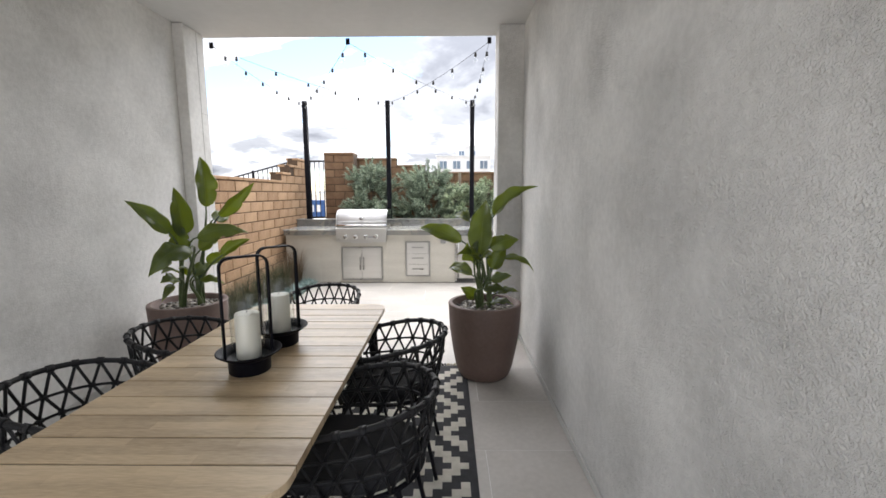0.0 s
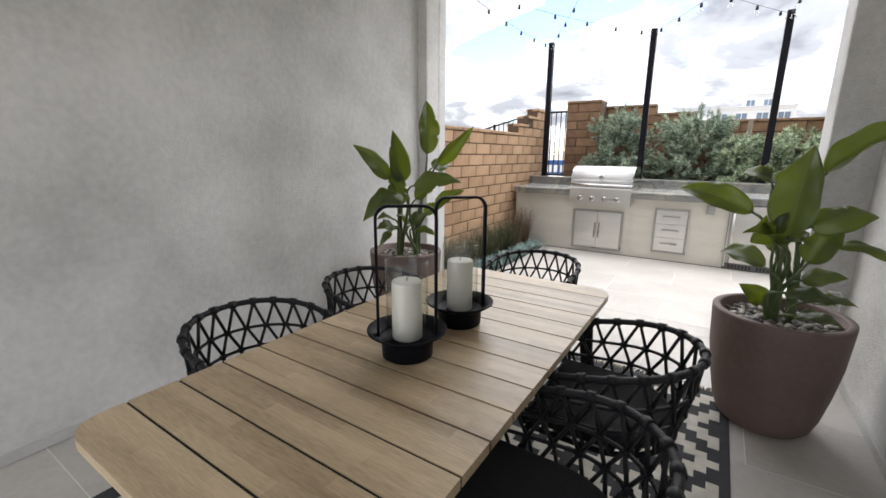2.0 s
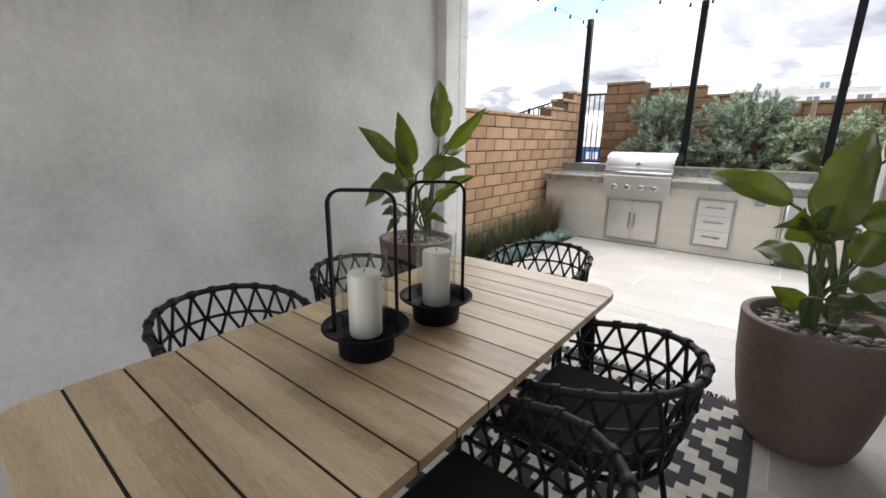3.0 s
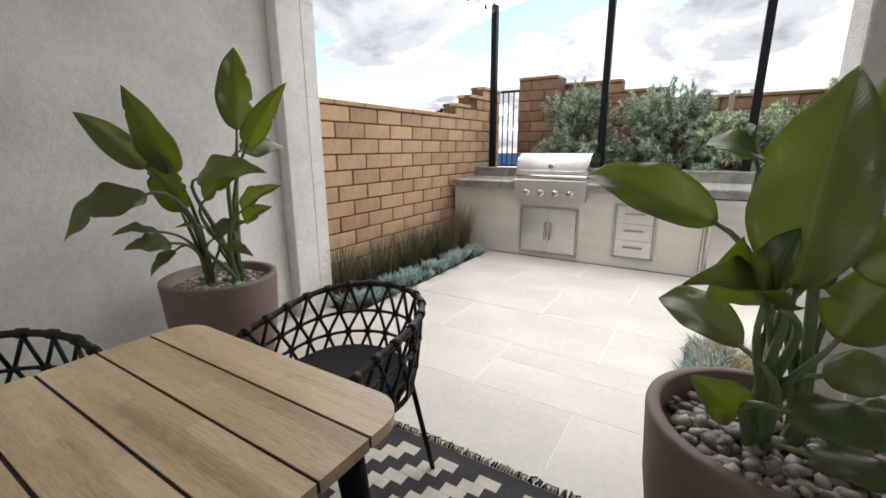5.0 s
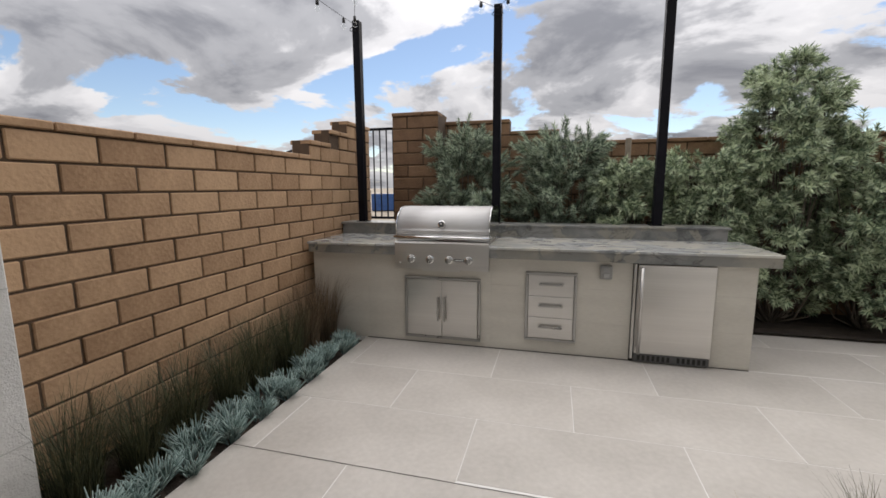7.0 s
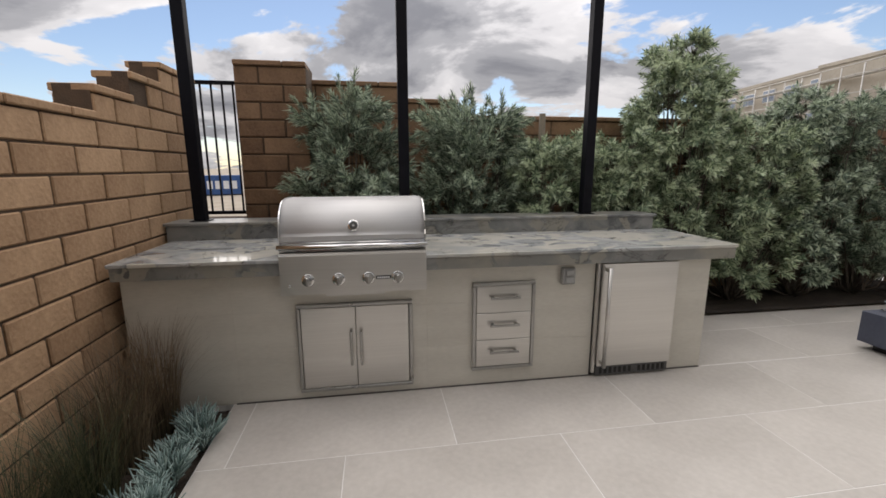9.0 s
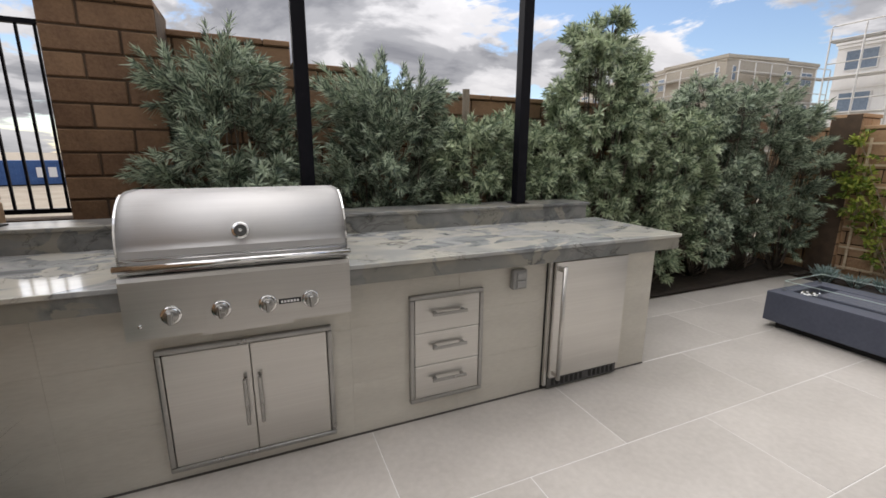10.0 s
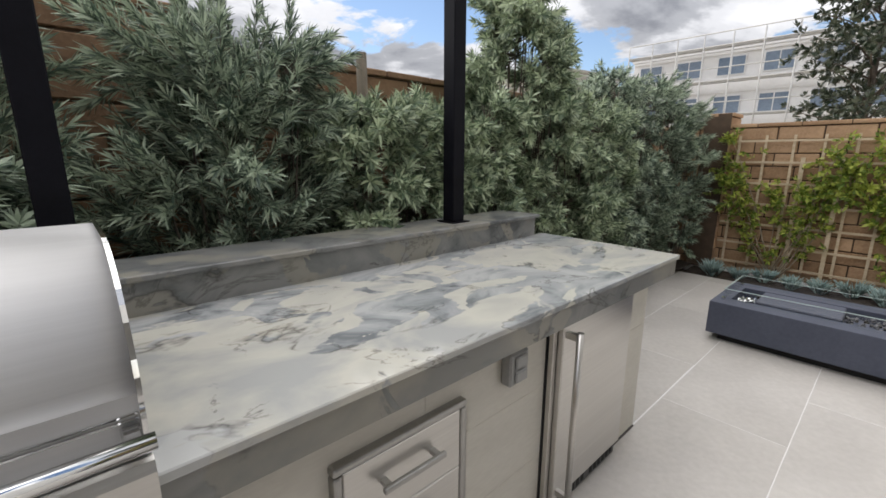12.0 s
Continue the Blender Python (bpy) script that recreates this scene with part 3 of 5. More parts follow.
fr = thing("outdoor_fridge", (2.905, 0, 0.0), "stainless under-counter fridge with long vertical handle", "fridge")
boxed("body", (0.0, 0.575, -0.006, 0.010, 0.008, 0.806), BLACK, fr, "black inner case")
dd = boxed("door", (0.030, 0.572, -0.050, -0.010, 0.085, 0.802), STEEL, fr, "", 0.004)
bm = bmesh.new()
tube(bm, [(0.052, -0.098, 0.10), (0.052, -0.098, 0.785)], 0.0125, 12)
for z in (0.125, 0.765):
    box(bm, 0.043, 0.061, -0.092, -0.050, z - 0.012, z + 0.012)
part("handle", bm, STEEL, dd, "thick round steel handle")
bm = bmesh.new()
box(bm, 0.004, 0.026, -0.028, -0.008, 0.03, 0.80, 0.002)
part("side_trim", bm, STEEL, fr)
gr = boxed("kick_grille", (0.03, 0.572, -0.030, -0.0065, 0.012, 0.078), STEEL_DARK, fr)
for k in range(14):
    x = 0.06 + k * 0.036
    if k != 7:
        boxed("slot", (x, x + 0.020, -0.033, -0.0305, 0.024, 0.066), BLACK, gr)

out = thing("outlet_box", (2.705, 0, 0.725), "grey weatherproof outlet box on the kitchen base", "outlet")
boxed("back_box", (-0.045, 0.045, -0.040, -0.001, -0.055, 0.055), PLASTIC_GREY, out, "", 0.006)
for z in (-0.024, 0.024):
    boxed("cover_flap", (-0.026, 0.030, -0.050, -0.0405, z - 0.019, z + 0.019), PLASTIC_GREY, out, "", 0.004)

# built-in gas grill
gx0, gx1 = 0.945, 1.775
grill = thing("gas_grill", (0, 0, 0), "built-in stainless gas grill with closed domed hood", "grill")
boxed("body", (gx0 + 0.02, gx1 - 0.02, -0.060, 0.520, 0.70, 0.945), STEEL, grill)
bm = bmesh.new()
prof = [(-0.098, 0.700), (-0.098, 0.925), (-0.090, 0.940), (-0.0605, 0.945), (-0.0605, 0.700)]
a = [bm.verts.new((gx0, y, z)) for y, z in prof]
b = [bm.verts.new((gx1, y, z)) for y, z in prof]
bm.faces.new(a)
bm.faces.new(b[::-1])
for i in range(len(prof)):
    j = (i + 1) % len(prof)
    bm.faces.new((a[i], b[i], b[j], a[j]))
panel = part("control_panel", bm, STEEL, grill)
boxed("drip_lip", (1.19, 1.53, -0.090, -0.065, 0.684, 0.6995), STEEL, grill)
hood_prof = [(-0.050, 0.958), (-0.052, 1.03)]
for k in range(13):
    t = k / 12 * math.pi / 2
    hood_prof.append((0.16 - 0.212 * math.cos(t), 1.03 + 0.195 * math.sin(t)))
hood_prof += [(0.40, 1.225), (0.50, 1.19), (0.505, 0.958)]
bm = bmesh.new()
a = [bm.verts.new((gx0 + 0.006, y, z)) for y, z in hood_prof]
b = [bm.verts.new((gx1 - 0.006, y, z)) for y, z in hood_prof]
bm.faces.new(a)
bm.faces.new(b[::-1])
for i in range(len(hood_prof)):
    j = (i + 1) % len(hood_prof)
    f = bm.faces.new((a[i], b[i], b[j], a[j]))
    f.smooth = 0 < i < 15
hood = part("hood", bm, STEEL_SATIN, grill, "domed brushed steel hood")
for s in (gx0 - 0.001, gx1 - 0.006):
    bm = bmesh.new()
    inner = [(y, z) for y, z in hood_prof]
    outer = [(0.22 + (y - 0.22) * 1.035, 1.04 + (z - 1.04) * 1.05 if z > 1 else z) for y, z in hood_prof]
    a = [bm.verts.new((s, y, z)) for y, z in outer]
    b = [bm.verts.new((s + 0.007, y, z)) for y, z in outer]
    bm.faces.new(a)
    bm.faces.new(b[::-1])
    for i in range(len(outer)):
        j = (i + 1) % len(outer)
        bm.faces.new((a[i], b[i], b[j], a[j]))
    part("hood_end", bm, CHROME, hood, "polished hood end trim")
bm = bmesh.new()
tube(bm, [(gx0 - 0.004, -0.105, 0.978), (gx1 + 0.004, -0.105, 0.978)], 0.013, 14)
for x in (gx0 + 0.02, gx1 - 0.02):
    box(bm, x - 0.012, x + 0.012, -0.105, -0.052, 0.968, 0.988, 0.003)
part("hood_handle", bm, CHROME, hood, "polished tube handle")
for z in (0.992, 1.000):
    boxed("hood_bead", (gx0 + 0.008, gx1 - 0.008, -0.0555, -0.0515, z, z + 0.003), CHROME, hood)
bm = bmesh.new()
box(bm, gx0, gx1, -0.075, -0.0525, 0.948, 0.957)
part("hood_lip", bm, CHROME, grill)


def disc(parent, name, x, y, z, r, depth, mat, label="", n=24, tilt=0.0):
    """A round boss that faces the front."""
    bm = bmesh.new()
    lathe(bm, [(0.0, 0.0), (r, 0.0), (r, depth * 0.75), (r * 0.88, depth), (0.0, depth)], n)
    bmesh.ops.transform(bm, matrix=pose(x, y, z, 90 + tilt), verts=bm.verts)
    return part(name, bm, mat, parent, label)


bez = disc(hood, "thermometer", 1.36, -0.040, 1.085, 0.034, 0.020, CHROME, "round hood thermometer with chrome bezel", tilt=-12)
disc(bez, "dial", 1.36, -0.0605, 1.0895, 0.024, 0.002, STEEL_DARK, "dark dial face", tilt=-12)
disc(bez, "dial_hub", 1.36, -0.0628, 1.090, 0.007, 0.0015, CHROME, tilt=-12)
for k in range(4):
    x = 1.098 + k * 0.169
    kn = disc(panel, "knob", x, -0.099, 0.787, 0.036, 0.012, CHROME, "chrome burner knob")
    disc(kn, "knob_skirt", x, -0.1112, 0.787, 0.026, 0.014, STEEL_TRIM)
    boxed("knob_grip", (x - 0.009, x + 0.009, -0.146, -0.1255, 0.760, 0.809), STEEL_TRIM, kn, "", 0.004)
disc(panel, "igniter", 0.995, -0.099, 0.755, 0.007, 0.008, CHROME)
bd = boxed("badge", (1.478, 1.566, -0.102, -0.0985, 0.777, 0.797), BLACK, panel, "small black maker's badge")
for k in range(6):
    boxed("badge_mark", (1.486 + k * 0.0125, 1.495 + k * 0.0125, -0.1035, -0.1022, 0.782, 0.792), WHITE_MARK, bd)


# ---- dining table ----
TX0, TX1, TY0, TY1, TZ = 1.485, 2.367, -5.985, -4.145, 0.745
table = thing("dining_table", ((TX0 + TX1) / 2, (TY0 + TY1) / 2, 0.006), "long slatted teak outdoor table with black metal legs", "table")
hw, hl = (TX1 - TX0) / 2, (TY1 - TY0) / 2
PLANKS, GAP, RC = 14, 0.0078, 0.085
pitch = 2 * hl / PLANKS


def plank_outline(y0, y1, lo, hi):
    """Outline of one slat; lo, hi: rounded at its near or far corners."""
    pts = []

    def corner(cx, cy, a0):
        for k in range(7):
            a = a0 + k / 6 * math.pi / 2
            pts.append((cx + RC * math.cos(a), cy + RC * math.sin(a)))
    if lo:
        corner(-hw + RC, y0 + RC, math.pi)
        corner(hw - RC, y0 + RC, 1.5 * math.pi)
    else:
        pts.extend([(-hw, y0), (hw, y0)])
    if hi:
        corner(hw - RC, y1 - RC, 0)
        corner(-hw + RC, y1 - RC, 0.5 * math.pi)
    else:
        pts.extend([(hw, y1), (-hw, y1)])
    return pts


for k in range(PLANKS):
    bm = bmesh.new()
    y0, y1 = -hl + k * pitch + (GAP / 2 if k else 0), -hl + (k + 1) * pitch - (GAP / 2 if k < PLANKS - 1 else 0)
    prism(bm, plank_outline(y0, y1, k == 0, k == PLANKS - 1), TZ - 0.006 - 0.028, TZ - 0.006)
    part("slat", bm, WOOD, table)
# black strips added in the slat gaps, standing in for the shade there
for k in range(1, PLANKS):
    y = -hl + k * pitch
    boxed("joint_strip", (-hw + 0.002, hw - 0.002, y - GAP / 2 + 0.0002, y + GAP / 2 - 0.0002, TZ - 0.030, TZ - 0.0095), BLACK, table)
for x in (-hw + 0.06, hw - 0.06):
    boxed("side_rail", (x - 0.02, x + 0.02, -hl + 0.07, hl - 0.07, 0.675, 0.7105), BLACK_METAL, table)
for y in (-hl + 0.07, hl - 0.07):
    boxed("end_rail", (-hw + 0.081, hw - 0.081, y - 0.02, y + 0.02, 0.675, 0.7105), BLACK_METAL, table)
boxed("centre_rail", (-0.03, 0.03, -hl + 0.091, hl - 0.091, 0.680, 0.7105), BLACK_METAL, table)
for sx in (-1, 1):
    for sy in (-1, 1):
        bm = bmesh.new()
        tube(bm, [(sx * (hw - 0.09), sy * (hl - 0.11), 0.674), (sx * (hw - 0.05), sy * (hl - 0.06), 0.0)], 0.034, 14, taper=0.022)
        part("leg", bm, BLACK_METAL, table)


# ---- woven barrel chairs ----
def chair_ring(a, b, f, zb, zf, n):
    """Points of a horseshoe, open to the front, at n even steps."""
    arm, bend = f, math.pi / 2 * (a + b) / 2
    total, pts = 2 * arm + 2 * bend, []
    for i in range(n):
        s = total * i / (n - 1)
        if s < arm:
            p = (-a, f - s)
        elif s > total - arm:
            p = (a, s - (total - arm))
        else:
            t = (s - arm) / (2 * bend) * math.pi
            p = (-a * math.cos(t), -b * math.sin(t))
        k = min(1, max(0, (p[1] + b) / (b + f)))
        pts.append(Vector((p[0], p[1], zb + (zf - zb) * k ** 1.5)))
    return pts


def woven_chair():
    c = thing("woven_chair", (0, 0, 0), "black woven cord barrel chair with charcoal seat pad", "chair", "chairs round the table")
    N = 31
    levels = [chair_ring(0.276, 0.298, 0.20, 0.738, 0.655, N), chair_ring(0.266, 0.284, 0.20, 0.622, 0.575, N),
              chair_ring(0.262, 0.265, 0.20, 0.535, 0.505, N), chair_ring(0.242, 0.242, 0.20, 0.432, 0.432, N)]
    fine = [chair_ring(0.276, 0.298, 0.20, 0.738, 0.655, 41), chair_ring(0.266, 0.284, 0.20, 0.622, 0.575, 41),
            chair_ring(0.262, 0.265, 0.20, 0.535, 0.505, 41), chair_ring(0.242, 0.242, 0.20, 0.432, 0.432, 41)]
    bm = bmesh.new()
    t = fine[0]
    ends = [[Vector((s * 0.242, 0.225, 0.44)), Vector((s * 0.262, 0.240, 0.52)), Vector((s * 0.270, 0.240, 0.61)), Vector((s * 0.275, 0.225, 0.652))] for s in (-1, 1)]
    tube(bm, ends[0] + t + ends[1][::-1], 0.0125, 8)
    part("top_rail", bm, BLACK_CORD, c, "thick cord-wrapped top rail")
    for k in (1, 2):
        bm = bmesh.new()
        tube(bm, fine[k], 0.0065, 6)
        part("hoop", bm, BLACK_CORD, c)
    bm = bmesh.new()
    tube(bm, fine[3], 0.010, 6)
    tube(bm, [fine[3][0], fine[3][-1]], 0.010, 6)
    part("seat_ring", bm, BLACK_METAL, c)
    for k in range(3):
        bm = bmesh.new()
        for i in range(N - 1):
            hi, lo = (levels[k][i], levels[k + 1][i + 1]) if i % 2 == k % 2 else (levels[k][i + 1], levels[k + 1][i])
            d = 0.006
            off = Vector((d if i % 2 else -d, 0, 0))
            tube(bm, [hi + off * 0.5, lo + off * 0.5], 0.0068, 5)
        for i in range(N):
            if i % 2 == k % 2:
                p = levels[k][i]
                q = levels[k][min(N - 1, i + 1)] - levels[k][max(0, i - 1)]
                q = q.normalized() * 0.013
                tube(bm, [p - q, p + q], 0.0175 if k == 0 else 0.0105, 7)
        part("lattice", bm, BLACK_CORD, c, "zigzag of wrapped black cord")
    bm = bmesh.new()
    out = [(p.x * 0.955, p.y * 0.955) for p in chair_ring(0.242, 0.242, 0.235, 0, 0, 31)]
    zs = ((0.437, 0.96), (0.445, 0.995), (0.478, 1.0), (0.490, 0.985), (0.497, 0.93))
    rings = [[bm.verts.new((x * s, y * s, z)) for x, y in out] for z, s in zs]
    for a, b in zip(rings, rings[1:]):
        for i in range(len(a)):
            j = (i + 1) % len(a)
            bm.faces.new((a[i], a[j], b[j], b[i])).smooth = True
    bm.faces.new(rings[0][::-1])
    bm.faces.new(rings[-1])
    part("seat_pad", bm, CUSHION, c, "charcoal fabric seat pad")
    for s in (-1, 1):
        for y0, y1 in ((0.21, 0.25), (-0.16, -0.25)):
            bm = bmesh.new()
            x0 = 0.235 if y0 > 0 else 0.178
            tube(bm, [(s * x0, y0, 0.436), (s * (x0 + 0.03), y1, 0.0)], 0.0105, 8)
            part("leg", bm, BLACK_METAL, c)
    return c


first_chair = woven_chair()
CHAIRS = ((2.475, -4.700, 90), (2.445, -5.365, 90), (1.320, -5.325, -90), (1.330, -4.650, -88), (1.825, -3.815, 177))
first_chair.matrix_basis = pose(CHAIRS[0][0], CHAIRS[0][1], 0.006, 0, 0, CHAIRS[0][2])
for x, y, rz in CHAIRS[1:]:
    copy_thing(first_chair, pose(x, y, 0.006, 0, 0, rz))


# ---- candle lanterns ----
def lantern(x, y, rz):
    g = "candle lanterns"
    l = thing("candle_lantern", (x, y, TZ), "black metal candle lantern with tall loop handle", "lantern", g, rz=rz)
    bm = bmesh.new()
    lathe(bm, [(0.0, 0.0), (0.078, 0.0), (0.083, 0.004), (0.086, 0.062), (0.092, 0.070), (0.128, 0.094), (0.131, 0.093), (0.131, 0.089), (0.095, 0.064), (0.0, 0.060)], 40)
    part("tray", bm, BLACK_METAL, l, "flared black tray base")
    w, h, r = 0.094, 0.492, 0.040
    arc = [k / 6 * math.pi / 2 for k in range(7)]
    path = [(-w, 0.066)] + [(-w + r - r * math.cos(a), h - r + r * math.sin(a)) for a in arc] + [(w - r + r * math.sin(a), h - r + r * math.cos(a)) for a in arc] + [(w, 0.066)]
    bm = bmesh.new()
    rings = []
    for i, (px, pz) in enumerate(path):
        qa, qb = Vector(path[max(0, i - 1)]), Vector(path[min(len(path) - 1, i + 1)])
        t2 = (qb - qa).normalized()
        nx, nz = -t2.y * 0.0045, t2.x * 0.0045
        rings.append([bm.verts.new((px + sx * nx, sy * 0.011, pz + sx * nz)) for sx, sy in ((-1, -1), (1, -1), (1, 1), (-1, 1))])
    for ra, rb in zip(rings, rings[1:]):
        for k in range(4):
            bm.faces.new((ra[k], ra[(k + 1) % 4], rb[(k + 1) % 4], rb[k]))
    bm.faces.new(rings[0][::-1])
    bm.faces.new(rings[-1])
    part("loop_handle", bm, BLACK_METAL, l)
    bm = bmesh.new()
    lathe(bm, [(0.066, 0.064), (0.066, 0.318), (0.0672, 0.320), (0.0684, 0.318), (0.0684, 0.064)], 40)
    gl = part("glass_cylinder", bm, GLASS, l, "clear glass chimney")
    gl.visible_shadow = False
    bm = bmesh.new()
    lathe(bm, [(0.0, 0.062), (0.048, 0.062), (0.049, 0.066), (0.049, 0.248), (0.046, 0.254), (0.032, 0.250), (0.0, 0.252)], 32)
    cn = part("candle", bm, WAX, l, "ivory pillar candle")
    bm = bmesh.new()
    tube(bm, [(0, 0, 0.2535), (0.001, 0, 0.264)], 0.0015, 5)
    part("wick", bm, BLACK, cn)


lantern(1.940, -5.220, 40)
lantern(1.945, -4.895, 44)


# ---- rug ----
RX0, RX1, RY0, RY1 = 0.74, 2.945, -6.75, -3.445
rug = thing("outdoor_rug", ((RX0 + RX1) / 2, (RY0 + RY1) / 2, 0.0), "flat-woven charcoal rug with cream stepped zigzags", "rug")
rw, rl = (RX1 - RX0) / 2, (RY1 - RY0) / 2
boxed("field", (-rw, rw, -rl, rl, 0.0008, 0.005), RUG_DARK, rug, "charcoal woven field with dark border")
CX, CY, BORDER, APEX = 0.0482, 0.0526, 0.043, -3.848
v, f = [], []
ncol, nrow = int((2 * rw - 2 * BORDER) / CX), int((2 * rl - 2 * BORDER) / CY)
top_row = int((RY1 - BORDER - APEX) / CY)
for j in range(top_row, top_row - nrow, -1):
    d = abs((j + 6) % 12 - 6)
    y0 = APEX + (j - 0.5) * CY - (RY0 + RY1) / 2
    run = None
    for i in range(ncol + 1):
        on = i < ncol and (i + d) % 4 in (2, 3)
        if on and run is None:
            run = i
        if not on and run is not None:
            x0, x1 = rw - BORDER - i * CX, rw - BORDER - run * CX
            b = len(v)
            v += [(x0, y0, 0.0052), (x1, y0, 0.0052), (x1, y0 + CY, 0.0052), (x0, y0 + CY, 0.0052),
                  (x0 + 0.002, y0 + 0.001, 0.0064), (x1 - 0.002, y0 + 0.001, 0.0064), (x1 - 0.002, y0 + CY - 0.001, 0.0064), (x0 + 0.002, y0 + CY - 0.001, 0.0064)]
            f += [(b + 4, b + 5, b + 6, b + 7)] + [(b + k, b + (k + 1) % 4, b + 4 + (k + 1) % 4, b + 4 + k) for k in range(4)]
            run = None
tagged(raw("zigzag", v, f, RUG_LIGHT, rug, "cream stepped zigzag weave"), kind="stuff")
bm = bmesh.new()
rnd = random.Random(5)
for sgn in (1, -1):
    for k in range(150):
        x = -rw + 2 * rw * (k + 0.5) / 150
        y = sgn * (rl + 0.004)
        tube(bm, [(x, y, 0.006), (x + rnd.uniform(-0.012, 0.012), y + sgn * 0.018, 0.016), (x + rnd.uniform(-0.02, 0.02), y + sgn * rnd.uniform(0.028, 0.045), 0.004)], 0.0058, 5, taper=0.003)
tagged(part("fringe", bm, material("fringe_yarn", (0.02, 0.02, 0.02), (0.30, 0.27, 0.18), 9, 0.9, island=1.4), rug, "knotted dark and straw fringe"), kind="stuff")


# ---- planters ----
def planter(x, y, label):
    p = thing("planter_pot", (x, y, 0), label, "planter", "taupe planters")
    bm = bmesh.new()
    lathe(bm, [(0.0, 0.0), (0.160, 0.0), (0.188, 0.008), (0.211, 0.035), (0.233, 0.10), (0.260, 0.24), (0.282, 0.40), (0.294, 0.607), (0.292, 0.615),
               (0.285, 0.618), (0.262, 0.618), (0.256, 0.612), (0.253, 0.548), (0.0, 0.545)], 64)
    part("pot", bm, POT, p)
    bm = bmesh.new()
    rnd = random.Random(int(x * 100))
    for k in range(300):
        a, r = rnd.uniform(0, 6.283), 0.232 * math.sqrt(rnd.random())
        s = rnd.uniform(0.013, 0.025)
        m = pose(r * math.cos(a), r * math.sin(a), 0.552 + rnd.uniform(0, 0.026), rnd.uniform(-25, 25), rnd.uniform(-25, 25), rnd.uniform(0, 360)) @ Matrix.Diagonal((s * 1.35, s, s * 0.55, 1))
        bmesh.ops.create_icosphere(bm, subdivisions=1, radius=1.0, matrix=m)
    for fc in bm.faces:
        fc.smooth = True
    tagged(part("pebble_mulch", bm, PEBBLE, p, "grey river pebbles filling the pot"), kind="stuff")


POT_R, POT_L = (3.085, -3.590), (0.632, -3.560)
planter(*POT_R, "large taupe tapered planter beside the stucco wall")
planter(*POT_L, "large taupe tapered planter filled with pebbles")


# thin pale wire hoop standing in the corner behind the planter
hoop = thing("wire_hoop", (3.395, -2.99, 0.0), "thin pale wire hoop standing behind the planter", "wire hoop")
bm = bmesh.new()
tube(bm, [(-0.035, 0, 0.0), (-0.035, 0, 0.585), (-0.025, 0, 0.61), (0.025, 0, 0.61), (0.035, 0, 0.585), (0.035, 0, 0.0)], 0.0035, 6)
part("wire", bm, WHITE_MARK, hoop)


# ---- bird-of-paradise plants ----
def paradise_blade(bm, base_at, tip, width, normal, arch, fold, seed, tears):
    """One long oval blade from base to tip; normal: the way its face looks; arch: lift of its middle; fold: keel depth."""
    rnd = random.Random(seed)
    P, Q, N = Vector(base_at), Vector(tip), Vector(normal).normalized()
    d = Q - P
    L = d.length
    side = d.cross(N).normalized()
    N = side.cross(d).normalized()
    uvl = bm.loops.layers.uv.new("UVMap")
    rows, NS, NC = [], 26, 8
    ph = rnd.uniform(0, 6)
    torn = {(rnd.randint(7, 22), rnd.random() < 0.5) for k in range(rnd.choice(tears))}
    for i in range(NS + 1):
        t = i / NS
        c = P + d * t + N * (arch * L * 4 * t * (1 - t)) - Vector((0, 0, 1)) * (0.10 * L * t * t * t)
        w = 0.88 * width / 2 * max(0.015, 1.04 * math.sin(math.pi * min(1, 0.04 + 0.96 * t ** 0.66)) ** 0.9)
        row = []
        for k in range(NC + 1):
            u = 2 * k / NC - 1
            lift = (fold + (0.24 if fold > 0 else 0.05)) * w * abs(u) + 0.07 * w * math.sin(9 * t + ph + 3 * u) * abs(u)
            if abs(u) > 0.7:
                lift += 0.16 * w * math.sin(15 * t + ph * 2 + 2 * u)
            if abs(u) > 0.6 and (i, u > 0) in torn:
                cut = 0.70 + 0.08 * abs(u)
                c2, w2 = c + d * 0.012, w * cut
            else:
                c2, w2 = c, w
            row.append((bm.verts.new(c2 + side * (u * w2) + N * lift), (k / NC, t)))
        rows.append(row)
    for a, b in zip(rows, rows[1:]):
        for k in range(NC):
            q = (a[k], a[k + 1], b[k + 1], b[k])
            f = bm.faces.new([v for v, _ in q])
            f.smooth = True
            for lp, (_, uv) in zip(f.loops, q):
                lp[uvl].uv = uv


